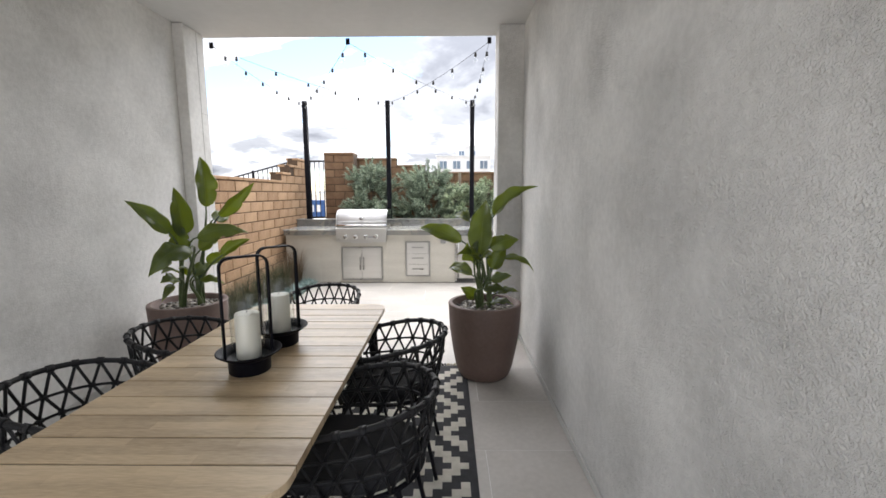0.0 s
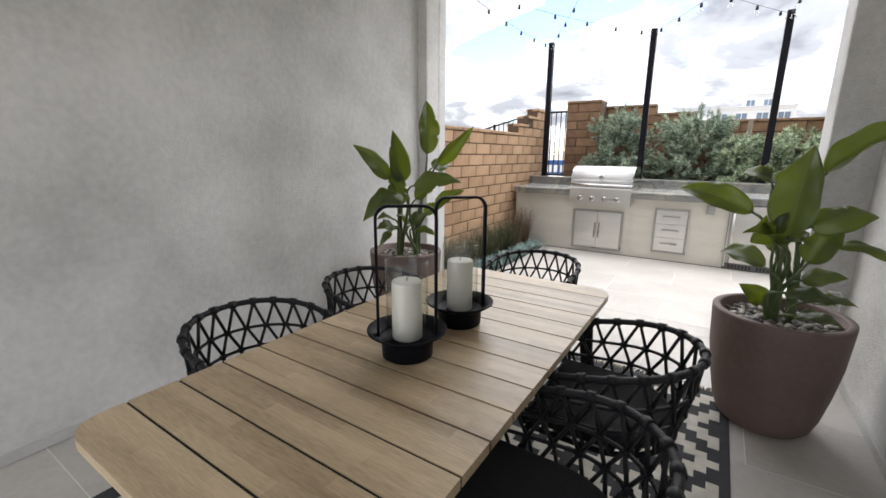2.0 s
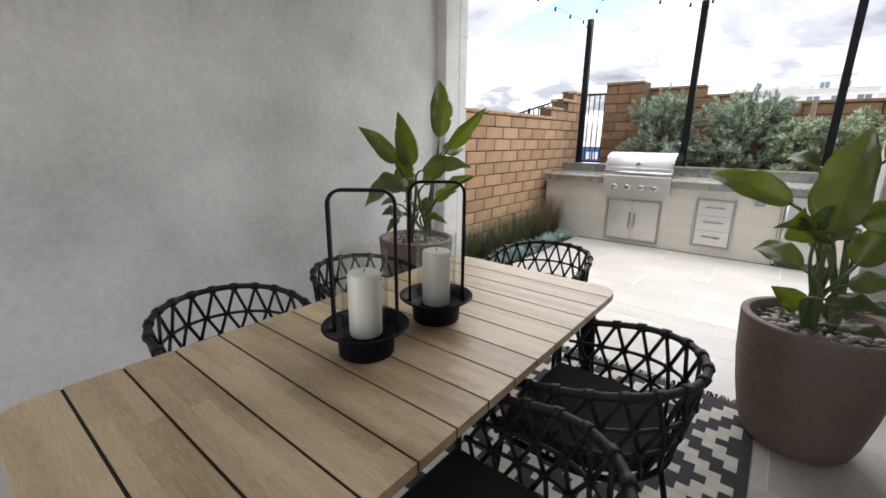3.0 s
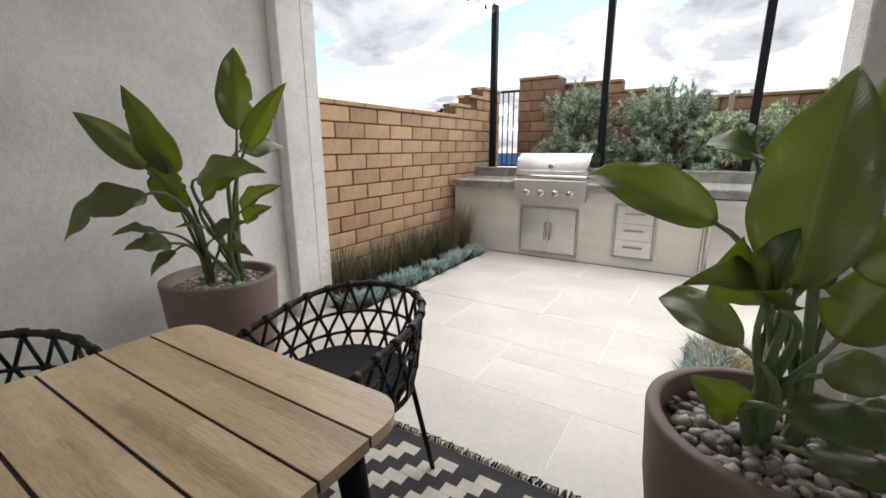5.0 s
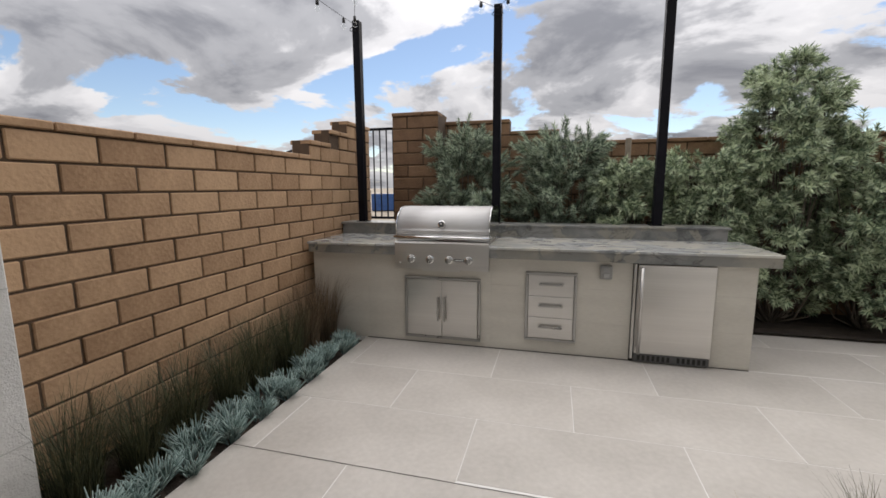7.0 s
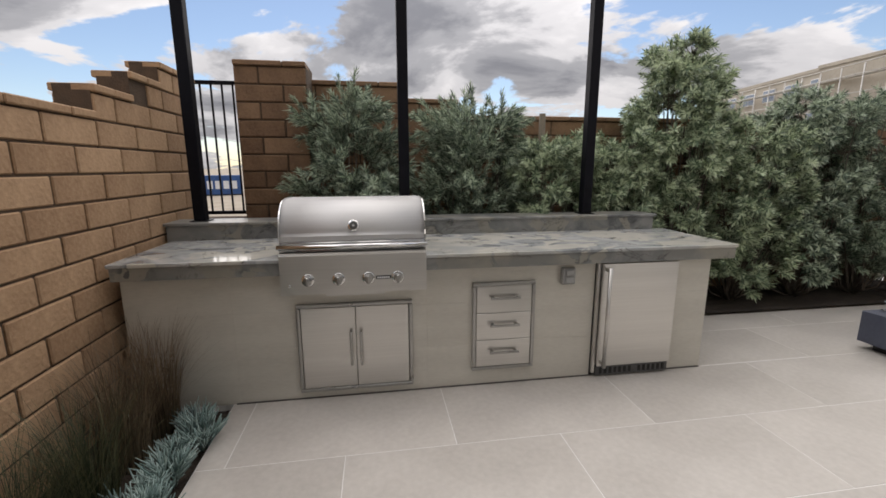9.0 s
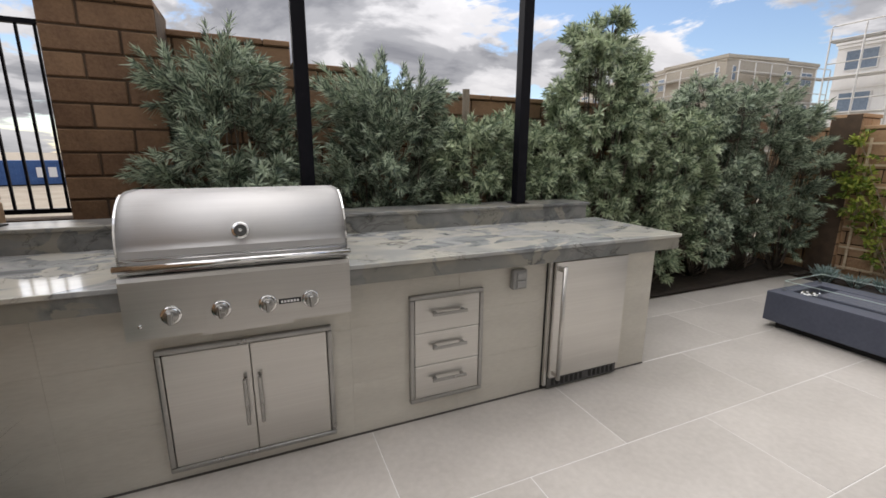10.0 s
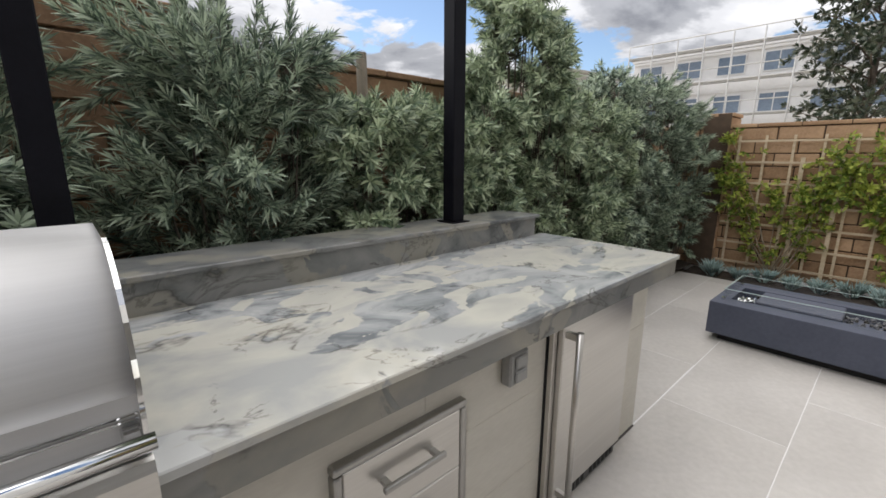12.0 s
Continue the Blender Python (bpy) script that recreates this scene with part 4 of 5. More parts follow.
def paradise_plant(at, roots, leaves, label, tears):
    """leaves: base, tip, width, normal, arch, fold, all in metres of the world."""
    pl = thing("bird_of_paradise", (at[0], at[1], 0.50), label, "plant", "potted bird-of-paradise plants")
    o = Vector((at[0], at[1], 0.50))
    for i, (b, t, w, n, arch, fold) in enumerate(leaves):
        b, t = Vector(b) - o, Vector(t) - o
        r = min((Vector(q) - o for q in roots), key=lambda q: (q - b).length) + Vector((0.016 * math.cos(i * 2.4), 0.016 * math.sin(i * 2.4), 0))
        d = (t - b).normalized()
        c1 = r + Vector((0, 0, 0.55 * max(0.05, b.z - r.z)))
        c2 = b - d * min(0.16, 0.45 * (b - r).length)
        pts = []
        for k in range(11):
            s = k / 10
            pts.append(r * (1 - s) ** 3 + c1 * 3 * s * (1 - s) ** 2 + c2 * 3 * s * s * (1 - s) + b * s ** 3)
        bm = bmesh.new()
        tube(bm, pts, 0.0165 if w > 0.1 else 0.010, 8, taper=0.0055)
        st = part("leaf_stalk", bm, STALK, pl)
        bm = bmesh.new()
        paradise_blade(bm, b - d * 0.01, t, w, n, arch, fold, i + int(at[0] * 10), tears)
        me = mesh_of("leaf_blade", bm, BLADE)
        lf = new("leaf_blade", me)
        lf.parent = st
        so = lf.modifiers.new("thickness", "SOLIDIFY")
        so.thickness = 0.0012


RIGHT_LEAVES = [
    ((2.888, -3.642, 1.123), (2.550, -3.460, 1.250), 0.142, (-0.25, -0.85, 0.45), 0.09, 0.22),
    ((3.030, -3.830, 1.045), (3.085, -3.660, 1.490), 0.205, (-0.40, -0.90, 0.15), 0.03, 0.20),
    ((3.169, -3.520, 1.318), (3.515, -3.500, 1.592), 0.165, (-0.55, -0.55, 0.60), 0.06, 0.50),
    ((3.113, -3.790, 1.090), (3.333, -3.720, 1.165), 0.150, (0.05, -0.85, 0.50), 0.16, -0.35),
    ((3.141, -3.690, 0.911), (3.245, -3.660, 1.120), 0.145, (-0.40, -0.90, 0.20), 0.04, 0.15),
    ((3.240, -3.550, 0.972), (3.490, -3.550, 0.880), 0.080, (0.10, -0.60, 0.80), 0.25, -0.25),
    ((3.138, -3.680, 0.815), (3.290, -3.680, 0.865), 0.105, (0.05, -0.70, 0.70), 0.14, -0.20),
    ((3.070, -3.800, 0.770), (3.240, -3.830, 0.770), 0.110, (0.05, -0.55, 0.85), 0.18, -0.20),
    ((2.967, -3.741, 0.870), (2.790, -3.520, 0.905), 0.115, (-0.30, -0.65, 0.70), 0.12, 0.30),
    ((3.000, -3.880, 1.010), (2.850, -4.020, 1.090), 0.110, (-0.20, -0.60, 0.80), 0.06, 0.55),
    ((2.985, -3.850, 1.010), (2.930, -3.940, 1.165), 0.120, (-0.55, -0.80, 0.10), 0.04, 0.75),
    ((2.990, -3.860, 1.040), (3.020, -3.830, 1.165), 0.085, (-0.60, -0.75, 0.00), 0.03, 0.50),
    ((2.989, -3.700, 0.690), (2.885, -3.740, 0.785), 0.110, (-0.20, -0.80, 0.55), 0.08, 0.15),
    ((2.963, -3.370, 1.272), (2.834, -3.200, 1.300), 0.085, (-0.15, -0.75, 0.65), 0.12, 0.25),
    ((2.970, -3.370, 1.270), (2.950, -3.300, 1.370), 0.085, (-0.70, -0.70, 0.00), 0.05, 0.30),
    ((3.000, -3.360, 1.255), (3.075, -3.300, 1.330), 0.070, (0.20, -0.80, 0.50), 0.10, 0.20),
    ((3.070, -3.620, 0.990), (3.140, -3.560, 1.040), 0.085, (-0.20, -0.80, 0.50), 0.06, 0.20),
    ((3.200, -3.600, 0.693), (3.365, -3.600, 0.715), 0.085, (0.10, -0.45, 0.90), 0.18, -0.20),
    ((3.130, -3.740, 0.650), (3.290, -3.790, 0.660), 0.100, (0.10, -0.40, 0.90), 0.16, -0.15),
    ((3.060, -3.470, 0.900), (2.990, -3.330, 1.010), 0.095, (-0.40, -0.75, 0.40), 0.08, 0.20),
]
LEFT_LEAVES = [
    ((0.735, -3.889, 1.219), (0.562, -4.052, 1.487), 0.135, (0.60, -0.65, 0.45), 0.05, 0.12),
    ((0.783, -3.792, 1.197), (0.863, -3.980, 1.587), 0.165, (0.75, -0.66, 0.05), 0.04, 0.10),
    ((0.718, -3.758, 1.009), (0.778, -3.865, 1.366), 0.165, (0.70, -0.70, 0.10), 0.03, 0.15),
    ((0.777, -3.455, 1.400), (0.712, -3.379, 1.852), 0.185, (0.80, -0.60, 0.05), 0.06, 0.22),
    ((0.908, -3.488, 1.322), (1.193, -3.453, 1.632), 0.125, (0.50, -0.60, -0.30), 0.05, 0.45),
    ((0.859, -3.725, 1.165), (1.186, -3.593, 1.225), 0.165, (0.20, -0.80, 0.55), 0.16, -0.25),
    ((0.858, -3.704, 1.066), (0.976, -3.592, 1.189), 0.120, (0.35, -0.75, 0.50), 0.05, 0.35),
    ((0.964, -3.587, 1.009), (1.149, -3.495, 1.149), 0.110, (0.30, -0.75, 0.60), 0.03, 0.45),
    ((0.940, -4.000, 1.115), (0.815, -4.240, 0.985), 0.205, (0.45, -0.35, 0.80), 0.22, -0.20),
    ((0.770, -3.900, 0.930), (0.790, -4.080, 0.965), 0.085, (0.45, -0.45, 0.80), 0.14, -0.15),
    ((0.739, -3.844, 0.862), (0.741, -4.029, 0.887), 0.125, (0.55, -0.50, 0.70), 0.12, -0.15),
    ((0.670, -3.800, 0.800), (0.655, -3.909, 0.715), 0.070, (0.55, -0.55, 0.60), 0.20, -0.15),
    ((0.660, -3.590, 0.840), (0.730, -3.800, 0.955), 0.095, (0.40, -0.50, 0.75), 0.14, -0.20),
    ((0.742, -3.625, 0.847), (0.780, -3.460, 0.930), 0.120, (0.40, -0.70, 0.60), 0.08, 0.25),
    ((0.765, -3.584, 0.802), (0.939, -3.544, 0.773), 0.085, (0.15, -0.60, 0.80), 0.18, -0.20),
    ((0.760, -3.450, 0.920), (0.900, -3.380, 1.010), 0.110, (0.50, -0.75, 0.40), 0.08, 0.30),
    ((0.860, -3.490, 1.290), (0.850, -3.230, 1.330), 0.125, (0.80, -0.30, 0.50), 0.08, -0.20),
]
paradise_plant(POT_R, [(3.045, -3.62, 0.51), (3.13, -3.56, 0.51)], RIGHT_LEAVES, "green bird-of-paradise plant with broad leaves, rooted among pebbles", (0, 0, 1))
paradise_plant(POT_L, [(0.60, -3.60, 0.51), (0.70, -3.50, 0.51)], LEFT_LEAVES, "tall bird-of-paradise plant with torn paddle leaves, rooted among pebbles", (0, 1, 2, 3))


# ---- shrubs ----
def leaf_mesh(rng, at, aim, per, length, width, spread=(0.7, 1.25), along=0.6):
    """Whorls of narrow leaves: at, aim are arrays of shoot places and directions. Returns corner points and faces."""
    n = len(at)
    aim = aim / np.linalg.norm(aim, axis=1, keepdims=True)
    ref = np.where(np.abs(aim[:, 2:3]) < 0.9, [[0, 0, 1.0]], [[1.0, 0, 0]])
    u = np.cross(aim, ref)
    u /= np.linalg.norm(u, axis=1, keepdims=True)
    w = np.cross(aim, u)
    k = np.arange(per)
    ang = (k * 2.4)[None, :] + rng.uniform(0, 6.28, (n, 1)) + rng.uniform(-0.3, 0.3, (n, per))
    tilt = rng.uniform(*spread, (n, per)) * (1 - 0.55 * k / per)[None, :]
    ln = length * rng.uniform(0.65, 1.15, (n, per)) * rng.uniform(0.8, 1.2, (n, 1))
    rad = np.cos(ang)[..., None] * u[:, None, :] + np.sin(ang)[..., None] * w[:, None, :]
    d = np.cos(tilt)[..., None] * aim[:, None, :] + np.sin(tilt)[..., None] * rad
    s = np.cross(d, aim[:, None, :])
    s /= np.maximum(np.linalg.norm(s, axis=2, keepdims=True), 1e-6)
    b = at[:, None, :] + aim[:, None, :] * (length * along * k / per)[None, :, None]
    mid = b + d * (ln * 0.45)[..., None]
    wd = (width * rng.uniform(0.8, 1.2, (n, per)))[..., None]
    tip = b + d * ln[..., None] - np.array([0, 0, 1.0]) * (ln * 0.10)[..., None]
    v = np.stack([b, mid + s * wd / 2, tip, mid - s * wd / 2], axis=2).reshape(-1, 3)
    f = np.arange(len(v)).reshape(-1, 4)
    return v, f


def shrub(name, x, y, z0, top, rx, ry, seed, mat, sprays, label, clear=0.0, spire=0.0, leaf=0.060, breadth=0.0085, per=15, reach=1.0, twigs=11, rosette=False):
    """A bush: limbs from one root, each ending in a spray of leafy twigs. clear: no leaves below; spire: a narrow leader on top."""
    rng, rnd = np.random.default_rng(seed), random.Random(seed)
    t = thing(name, (x, y, z0), label, "shrub", "shrubs behind the kitchen")
    H = top - z0
    low = max(0.10, (clear - z0) / H * 0.92)
    ends = []
    for k in range(sprays):
        h = low + (0.90 - low) * ((k + rnd.random()) / sprays) ** 0.9
        r = math.sqrt(max(0.05, 1 - ((h - 0.50) / 0.50) ** 2))
        a = k * 2.4 + rnd.uniform(-0.6, 0.6)
        q = rnd.uniform(0.50, 1.0)
        ends.append((Vector((rx * r * q * math.cos(a), ry * r * q * math.sin(a), H * h)), rnd.uniform(0.17, 0.27) * reach))
    if spire:
        for k in range(11):
            q = k / 10
            ends.append((Vector((rnd.uniform(-0.24, 0.24), rnd.uniform(-0.16, 0.12), H + spire * (q - 0.45))), (0.26, 0.24, 0.20, 0.18, 0.20, 0.24, 0.25, 0.25, 0.24, 0.20, 0.16)[k]))
    at, aim = [], []
    for k, (c, r) in enumerate(ends):
        bm = bmesh.new()
        m = c * 0.55 + Vector((rnd.uniform(-0.08, 0.08), rnd.uniform(-0.06, 0.06), -0.12 * H))
        m.z = max(0.1, m.z)
        tube(bm, [(rnd.uniform(-0.03, 0.03), rnd.uniform(-0.03, 0.03), 0.0), m, c], 0.011, 5, taper=0.004)
        out = Vector((c.x, c.y, 0.0))
        out = out.normalized() * min(1.0, out.length / 0.2) if out.length > 0.01 else Vector((0, 0, 0))
        main = (out * 0.75 + Vector((0, 0, (0.55 if not rosette else 0.35) + rnd.uniform(-0.35, 0.4)))).normalized()
        for j in range(twigs):
            d = (main + Vector((rnd.gauss(0, 1), rnd.gauss(0, 1), rnd.gauss(0, 0.8))) * 0.52).normalized()
            L = r * rnd.uniform(0.65, 1.25)
            b = c - main * r * 0.35
            bow = Vector((rnd.uniform(-1, 1), rnd.uniform(-1, 1), rnd.uniform(-0.2, 1))) * 0.12 * L
            mid, e = b + d * L * 0.55 - bow, b + d * L
            tube(bm, [b, mid, e], 0.0035, 4, taper=0.0015)
            n = max(4, int(L / 0.034)) if not rosette else 3
            for i in range(n):
                q = (0.22 if not rosette else 0.70) + (0.78 if not rosette else 0.30) * i / (n - 1)
                p = b.lerp(mid, q / 0.55) if q < 0.55 else mid.lerp(e, (q - 0.55) / 0.45)
                at.append(tuple(p))
                aim.append(tuple(d + Vector((rnd.gauss(0, 1), rnd.gauss(0, 1), rnd.gauss(0.15, 1))) * (0.45 * (1.15 - q))))
        part("limb", bm, BARK, t)
    at, aim = np.array(at), np.array(aim)
    keep = at[:, 2] > max(0.06, clear - z0)
    v, f = leaf_mesh(rng, at[keep], aim[keep], per, leaf, breadth, (0.45, 1.15) if not rosette else (0.80, 1.65), 0.55 if not rosette else 0.30)
    raw("crown", v, f, mat, t, "feathery sprays of narrow evergreen leaves")
    return t


SH = "bushy evergreen shrub with narrow grey-green leaves by the brick wall"
FINE = dict(leaf=0.072, breadth=0.0098, per=13)
ROSETTE = dict(leaf=0.074, breadth=0.0150, per=15, twigs=18, rosette=True)
shrub("evergreen_shrub", 1.28, 1.33, 0.0, 2.18, 0.40, 0.28, 11, SHRUB_LEAF_2, 30, SH, 0.85, **FINE)
shrub("evergreen_shrub", 1.40, 1.08, 0.0, 1.40, 0.30, 0.13, 12, SHRUB_LEAF_2, 14, "low pale shrub filling in behind the grill", 0.85, reach=0.75, leaf=0.085, breadth=0.0165, per=14, twigs=10, rosette=True)
shrub("evergreen_shrub", 2.38, 1.32, 0.0, 2.10, 0.48, 0.30, 13, SHRUB_LEAF_2, 36, "loose feathery evergreen shrub with long outstretched shoots", 0.85, reach=1.2, **FINE)
shrub("evergreen_shrub", 3.12, 1.25, 0.0, 1.72, 0.48, 0.28, 14, SHRUB_LEAF, 32, "lower bright evergreen shrub beside the wooden stake", 0.85, reach=0.85, **ROSETTE)
shrub("evergreen_shrub", 3.78, 1.28, 0.0, 1.86, 0.42, 0.32, 15, SHRUB_LEAF, 32, SH, 0.75, reach=0.9, **ROSETTE)
shrub("evergreen_shrub", 4.45, 1.33, 0.0, 2.26, 0.52, 0.38, 16, SHRUB_LEAF, 46, "tallest evergreen shrub with a narrow leader", 0.0, 0.38, **ROSETTE)
shrub("evergreen_shrub", 5.20, 1.30, 0.0, 2.04, 0.58, 0.40, 17, SHRUB_LEAF, 44, SH, **ROSETTE)
shrub("evergreen_shrub", 6.00, 1.32, 0.0, 2.28, 0.60, 0.40, 18, SHRUB_LEAF_2, 44, SH, **ROSETTE)
shrub("evergreen_shrub", 6.78, 1.30, 0.0, 2.32, 0.54, 0.40, 19, SHRUB_LEAF_2, 42, SH, **FINE)
shrub("evergreen_shrub", 7.22, 1.12, 0.0, 2.08, 0.34, 0.32, 20, SHRUB_LEAF_2, 24, "evergreen shrub in the corner of the garden wall", **FINE)

# wooden stake among the shrubs
st = thing("wooden_stake", (3.015, 1.30, 0.0), "round weathered wooden stake among the shrubs", "stake")
bm = bmesh.new()
tube(bm, [(0, 0, 0), (0.004, 0, 0.9), (0, 0, 1.895)], 0.032, 10, taper=0.029)
part("shaft", bm, STAKE, st)


# ---- bed plants ----
def blades(rng, count, spread, height, lean, width, seg=4):
    """Arched grass blades from one tuft as ribbons of tapering quads."""
    a = rng.uniform(0, 6.283, count)
    r = spread * np.sqrt(rng.random(count))
    root = np.stack([r * np.cos(a), r * np.sin(a), np.zeros(count)], 1)
    b = a + rng.normal(0, 0.7, count)
    out = np.stack([np.cos(b), np.sin(b), np.zeros(count)], 1)
    h = height * rng.uniform(0.55, 1.1, count)
    l = lean * rng.uniform(0.3, 1.2, count)
    side = np.stack([-np.sin(b), np.cos(b), np.zeros(count)], 1)
    rows = []
    for i in range(seg + 1):
        t = i / seg
        c = root + out * (l * t ** 2)[:, None] + np.array([0, 0, 1.0]) * (h * (t - 0.18 * t ** 3))[:, None]
        w = width * (1 - 0.85 * t)
        rows += [c - side * w / 2, c + side * w / 2]
    v = np.stack(rows, 1)
    n = 2 * (seg + 1)
    f = np.concatenate([np.arange(count)[:, None] * n + np.array([2 * i, 2 * i + 1, 2 * i + 3, 2 * i + 2]) for i in range(seg)])
    return v.reshape(-1, 3), f


def grass_tuft(x, y, z, height, lean, mat, seed, label, count=260, spread=0.10):
    v, f = blades(np.random.default_rng(seed), count, spread, height, lean, 0.0042)
    g = tagged(raw("grass_tuft", v, f, mat), label, "grass", "ornamental grasses in the beds")
    g.matrix_basis = pose(x, y, z)


for k, (y, h, m) in enumerate(((-2.28, 0.62, GRASS), (-1.98, 0.52, GRASS), (-1.68, 0.56, GRASS), (-1.36, 0.58, GRASS), (-1.05, 0.60, GRASS),
                               (-0.74, 0.62, GRASS), (-0.42, 0.74, RUST_GRASS), (-0.16, 0.76, RUST_GRASS))):
    grass_tuft(0.235 + 0.03 * (k % 2), y, -0.035, h, 0.24, m, 40 + k,
               "dark green arching ornamental grass at the brick wall" if m is GRASS else "rust-tinged feathery grass beside the kitchen base", 420)
grass_tuft(3.10, -2.06, -0.035, 0.26, 0.22, DRY_GRASS, 61, "low straw-coloured grass tuft in the small bed", 460, 0.13)
grass_tuft(3.36, -2.10, -0.035, 0.27, 0.22, DRY_GRASS, 62, "low straw-coloured grass tuft in the small bed", 420, 0.12)
grass_tuft(3.45, -1.86, -0.035, 0.42, 0.14, GRASS, 63, "upright dark grass tuft in the small bed", 240, 0.08)


def chalk_stick(seed):
    """A clump of fleshy upright fingers."""
    rnd = random.Random(seed)
    bm = bmesh.new()
    for k in range(16):
        a, r = rnd.uniform(0, 6.283), 0.055 * math.sqrt(rnd.random())
        p = Vector((r * math.cos(a), r * math.sin(a), rnd.uniform(0.02, 0.055)))
        aim = Vector((math.cos(a) * 0.55, math.sin(a) * 0.55, 1.0)).normalized()
        tube(bm, [Vector((p.x * 0.4, p.y * 0.4, -0.01)), p], 0.004, 4)
        for j in range(9):
            b = a + j * 2.4
            d = (aim + Vector((math.cos(b), math.sin(b), 0)) * rnd.uniform(0.35, 0.85)).normalized()
            L = rnd.uniform(0.045, 0.085)
            q = p + aim * (0.004 * j)
            tube(bm, [q, q + d * L * 0.55 + aim * 0.004, q + d * L + aim * 0.012], 0.0048, 5, taper=0.0016)
    return mesh_of("chalk_stick_succulent", bm, SUCCULENT)


STICKS = [chalk_stick(70 + k) for k in range(4)]


def put_stick(x, y, z, k, rz, s, label):
    ob = new("chalk_stick_succulent", STICKS[k % 4])
    ob.matrix_basis = pose(x, y, z, 0, 0, rz) @ Matrix.Diagonal((s, s, s, 1))
    tagged(ob, label, "succulent", "blue succulents edging the beds")


rnd = random.Random(9)
for k in range(17):
    put_stick(0.475 + 0.07 * (k % 2) + rnd.uniform(-0.03, 0.03), -2.38 + 0.137 * k + rnd.uniform(-0.03, 0.03), -0.035, k, rnd.uniform(0, 360), rnd.uniform(0.95, 1.3),
              "blue-grey finger-leaved succulent edging the paving")
for k in range(9):
    put_stick(2.97 + 0.07 * (k % 2), -2.50 + 0.085 * k, -0.035, k + 1, rnd.uniform(0, 360), rnd.uniform(0.9, 1.2), "blue-green finger-leaved succulent in the small bed")
for k in range(11):
    put_stick(7.34 + 0.12 * (k % 3) * 0.5, 0.62 - 0.24 * k, -0.02, k + 2, rnd.uniform(0, 360), rnd.uniform(1.0, 1.4), "blue-grey finger-leaved succulent below the trellis")

# ---- trellis with vine ----
tr = thing("trellis", (7.66, 0, 0), "square wooden lath trellis fixed before the brick wall", "trellis")
for k in range(7):
    z = 0.13 + 0.235 * k
    boxed("cross_lath", (-0.012, -0.002, -3.2, 0.68 if k > 2 else 0.70, z - 0.011, z + 0.011), SPLIT_WOOD, tr)
for k in range(16):
    y = 0.62 - 0.25 * k
    boxed("upright_lath", (-0.0015, 0.0085, y - 0.012, y + 0.012, 0.10, 1.60), SPLIT_WOOD, tr)
for y in (0.02, -0.30, -1.02):
    boxed("support_stake", (-0.040, -0.016, y - 0.018, y + 0.018, -0.02, 1.36), SPLIT_WOOD, tr, "thicker pale upright stake")
vine = thing("climbing_vine", (7.60, 0.0, -0.02), "yellow-green climbing vine trained over the trellis", "vine")
rnd, spots = random.Random(31), []
for root in (0.10, -0.95, -2.0):
    for k in range(11):
        aim = rnd.uniform(-0.62, 0.62)
        pts = [Vector((rnd.uniform(-0.03, 0.02), root + rnd.uniform(-0.04, 0.04), 0))]
        h = rnd.uniform(0.9, 1.7)
        for s in range(1, 8):
            q = s / 7
            pts.append(Vector((rnd.uniform(-0.03, 0.03), root + aim * q + 0.05 * math.sin(3 * q + k), h * q)))
            if q > 0.25:
                spots += [(pts[-1], 0.3 + 1.2 * q)] * (1 + int(5.5 * q * q * q))
        bm = bmesh.new()
        tube(bm, pts, 0.008, 5, taper=0.003)
        part("stem", bm, PALE_STEM, vine)
rng = np.random.default_rng(33)
at, aim = [], []
for p, wgt in spots:
    for k in range(2):
        q = np.array(p) + rng.normal(0, 1, 3) * np.array([0.035, 0.075, 0.065])
        q[2] = min(q[2], 1.80)
        at.append(q)
        aim.append(rng.normal(0, 0.7, 3) + np.array([-0.7, 0, 0.35]))
v, f = leaf_mesh(rng, np.array(at), np.array(aim), 7, 0.072, 0.030, (0.6, 1.3), 0.9)
raw("foliage", v, f, VINE_LEAF, vine, "small yellow-green leaves")

# ---- fire table ----
fp = thing("fire_table", (5.245, 0.10, 0.0), "long low slate-grey fire table with glass wind guard", "fire pit")
FW, FL, FH = 0.735, 1.85, 0.305
boxed("plinth", (0.07, FW - 0.07, -FL + 0.07, -0.07, 0.0, 0.058), BLACK, fp, "recessed black plinth")
bm = bmesh.new()
for b in ((0, 0.16, -FL, 0), (FW - 0.16, FW, -FL, 0), (0.1602, FW - 0.1602, -0.10, 0), (0.1602, FW - 0.1602, -FL, -FL + 0.10)):
    box(bm, b[0], b[1], b[2], b[3], 0.059, FH, 0.003)
box(bm, 0.155, FW - 0.155, -FL + 0.095, -0.095, 0.059, 0.23)
part("body", bm, FIREPIT, fp)
boxed("burner_lid", (0.21, FW - 0.20, -0.72, -0.24, 0.25, 0.312), FIREPIT, fp, "slate-grey burner cover", 0.012, 2)
bm = bmesh.new()
rnd = random.Random(44)
for k in range(420):
    s = rnd.uniform(0.008, 0.018)
    y = -rnd.uniform(0.115, FL - 0.115)
    m = pose(rnd.uniform(0.175, FW - 0.175), y, 0.233 + rnd.uniform(0, 0.022), rnd.uniform(0, 90), rnd.uniform(0, 90), rnd.uniform(0, 360)) @ Matrix.Diagonal((s * 1.3, s, s * 0.8, 1))
    bmesh.ops.create_icosphere(bm, subdivisions=1, radius=1.0, matrix=m)
tagged(part("fire_glass", bm, ROCK, fp, "dark glossy fire glass"), kind="stuff")
bm = bmesh.new()
rnd = random.Random(45)
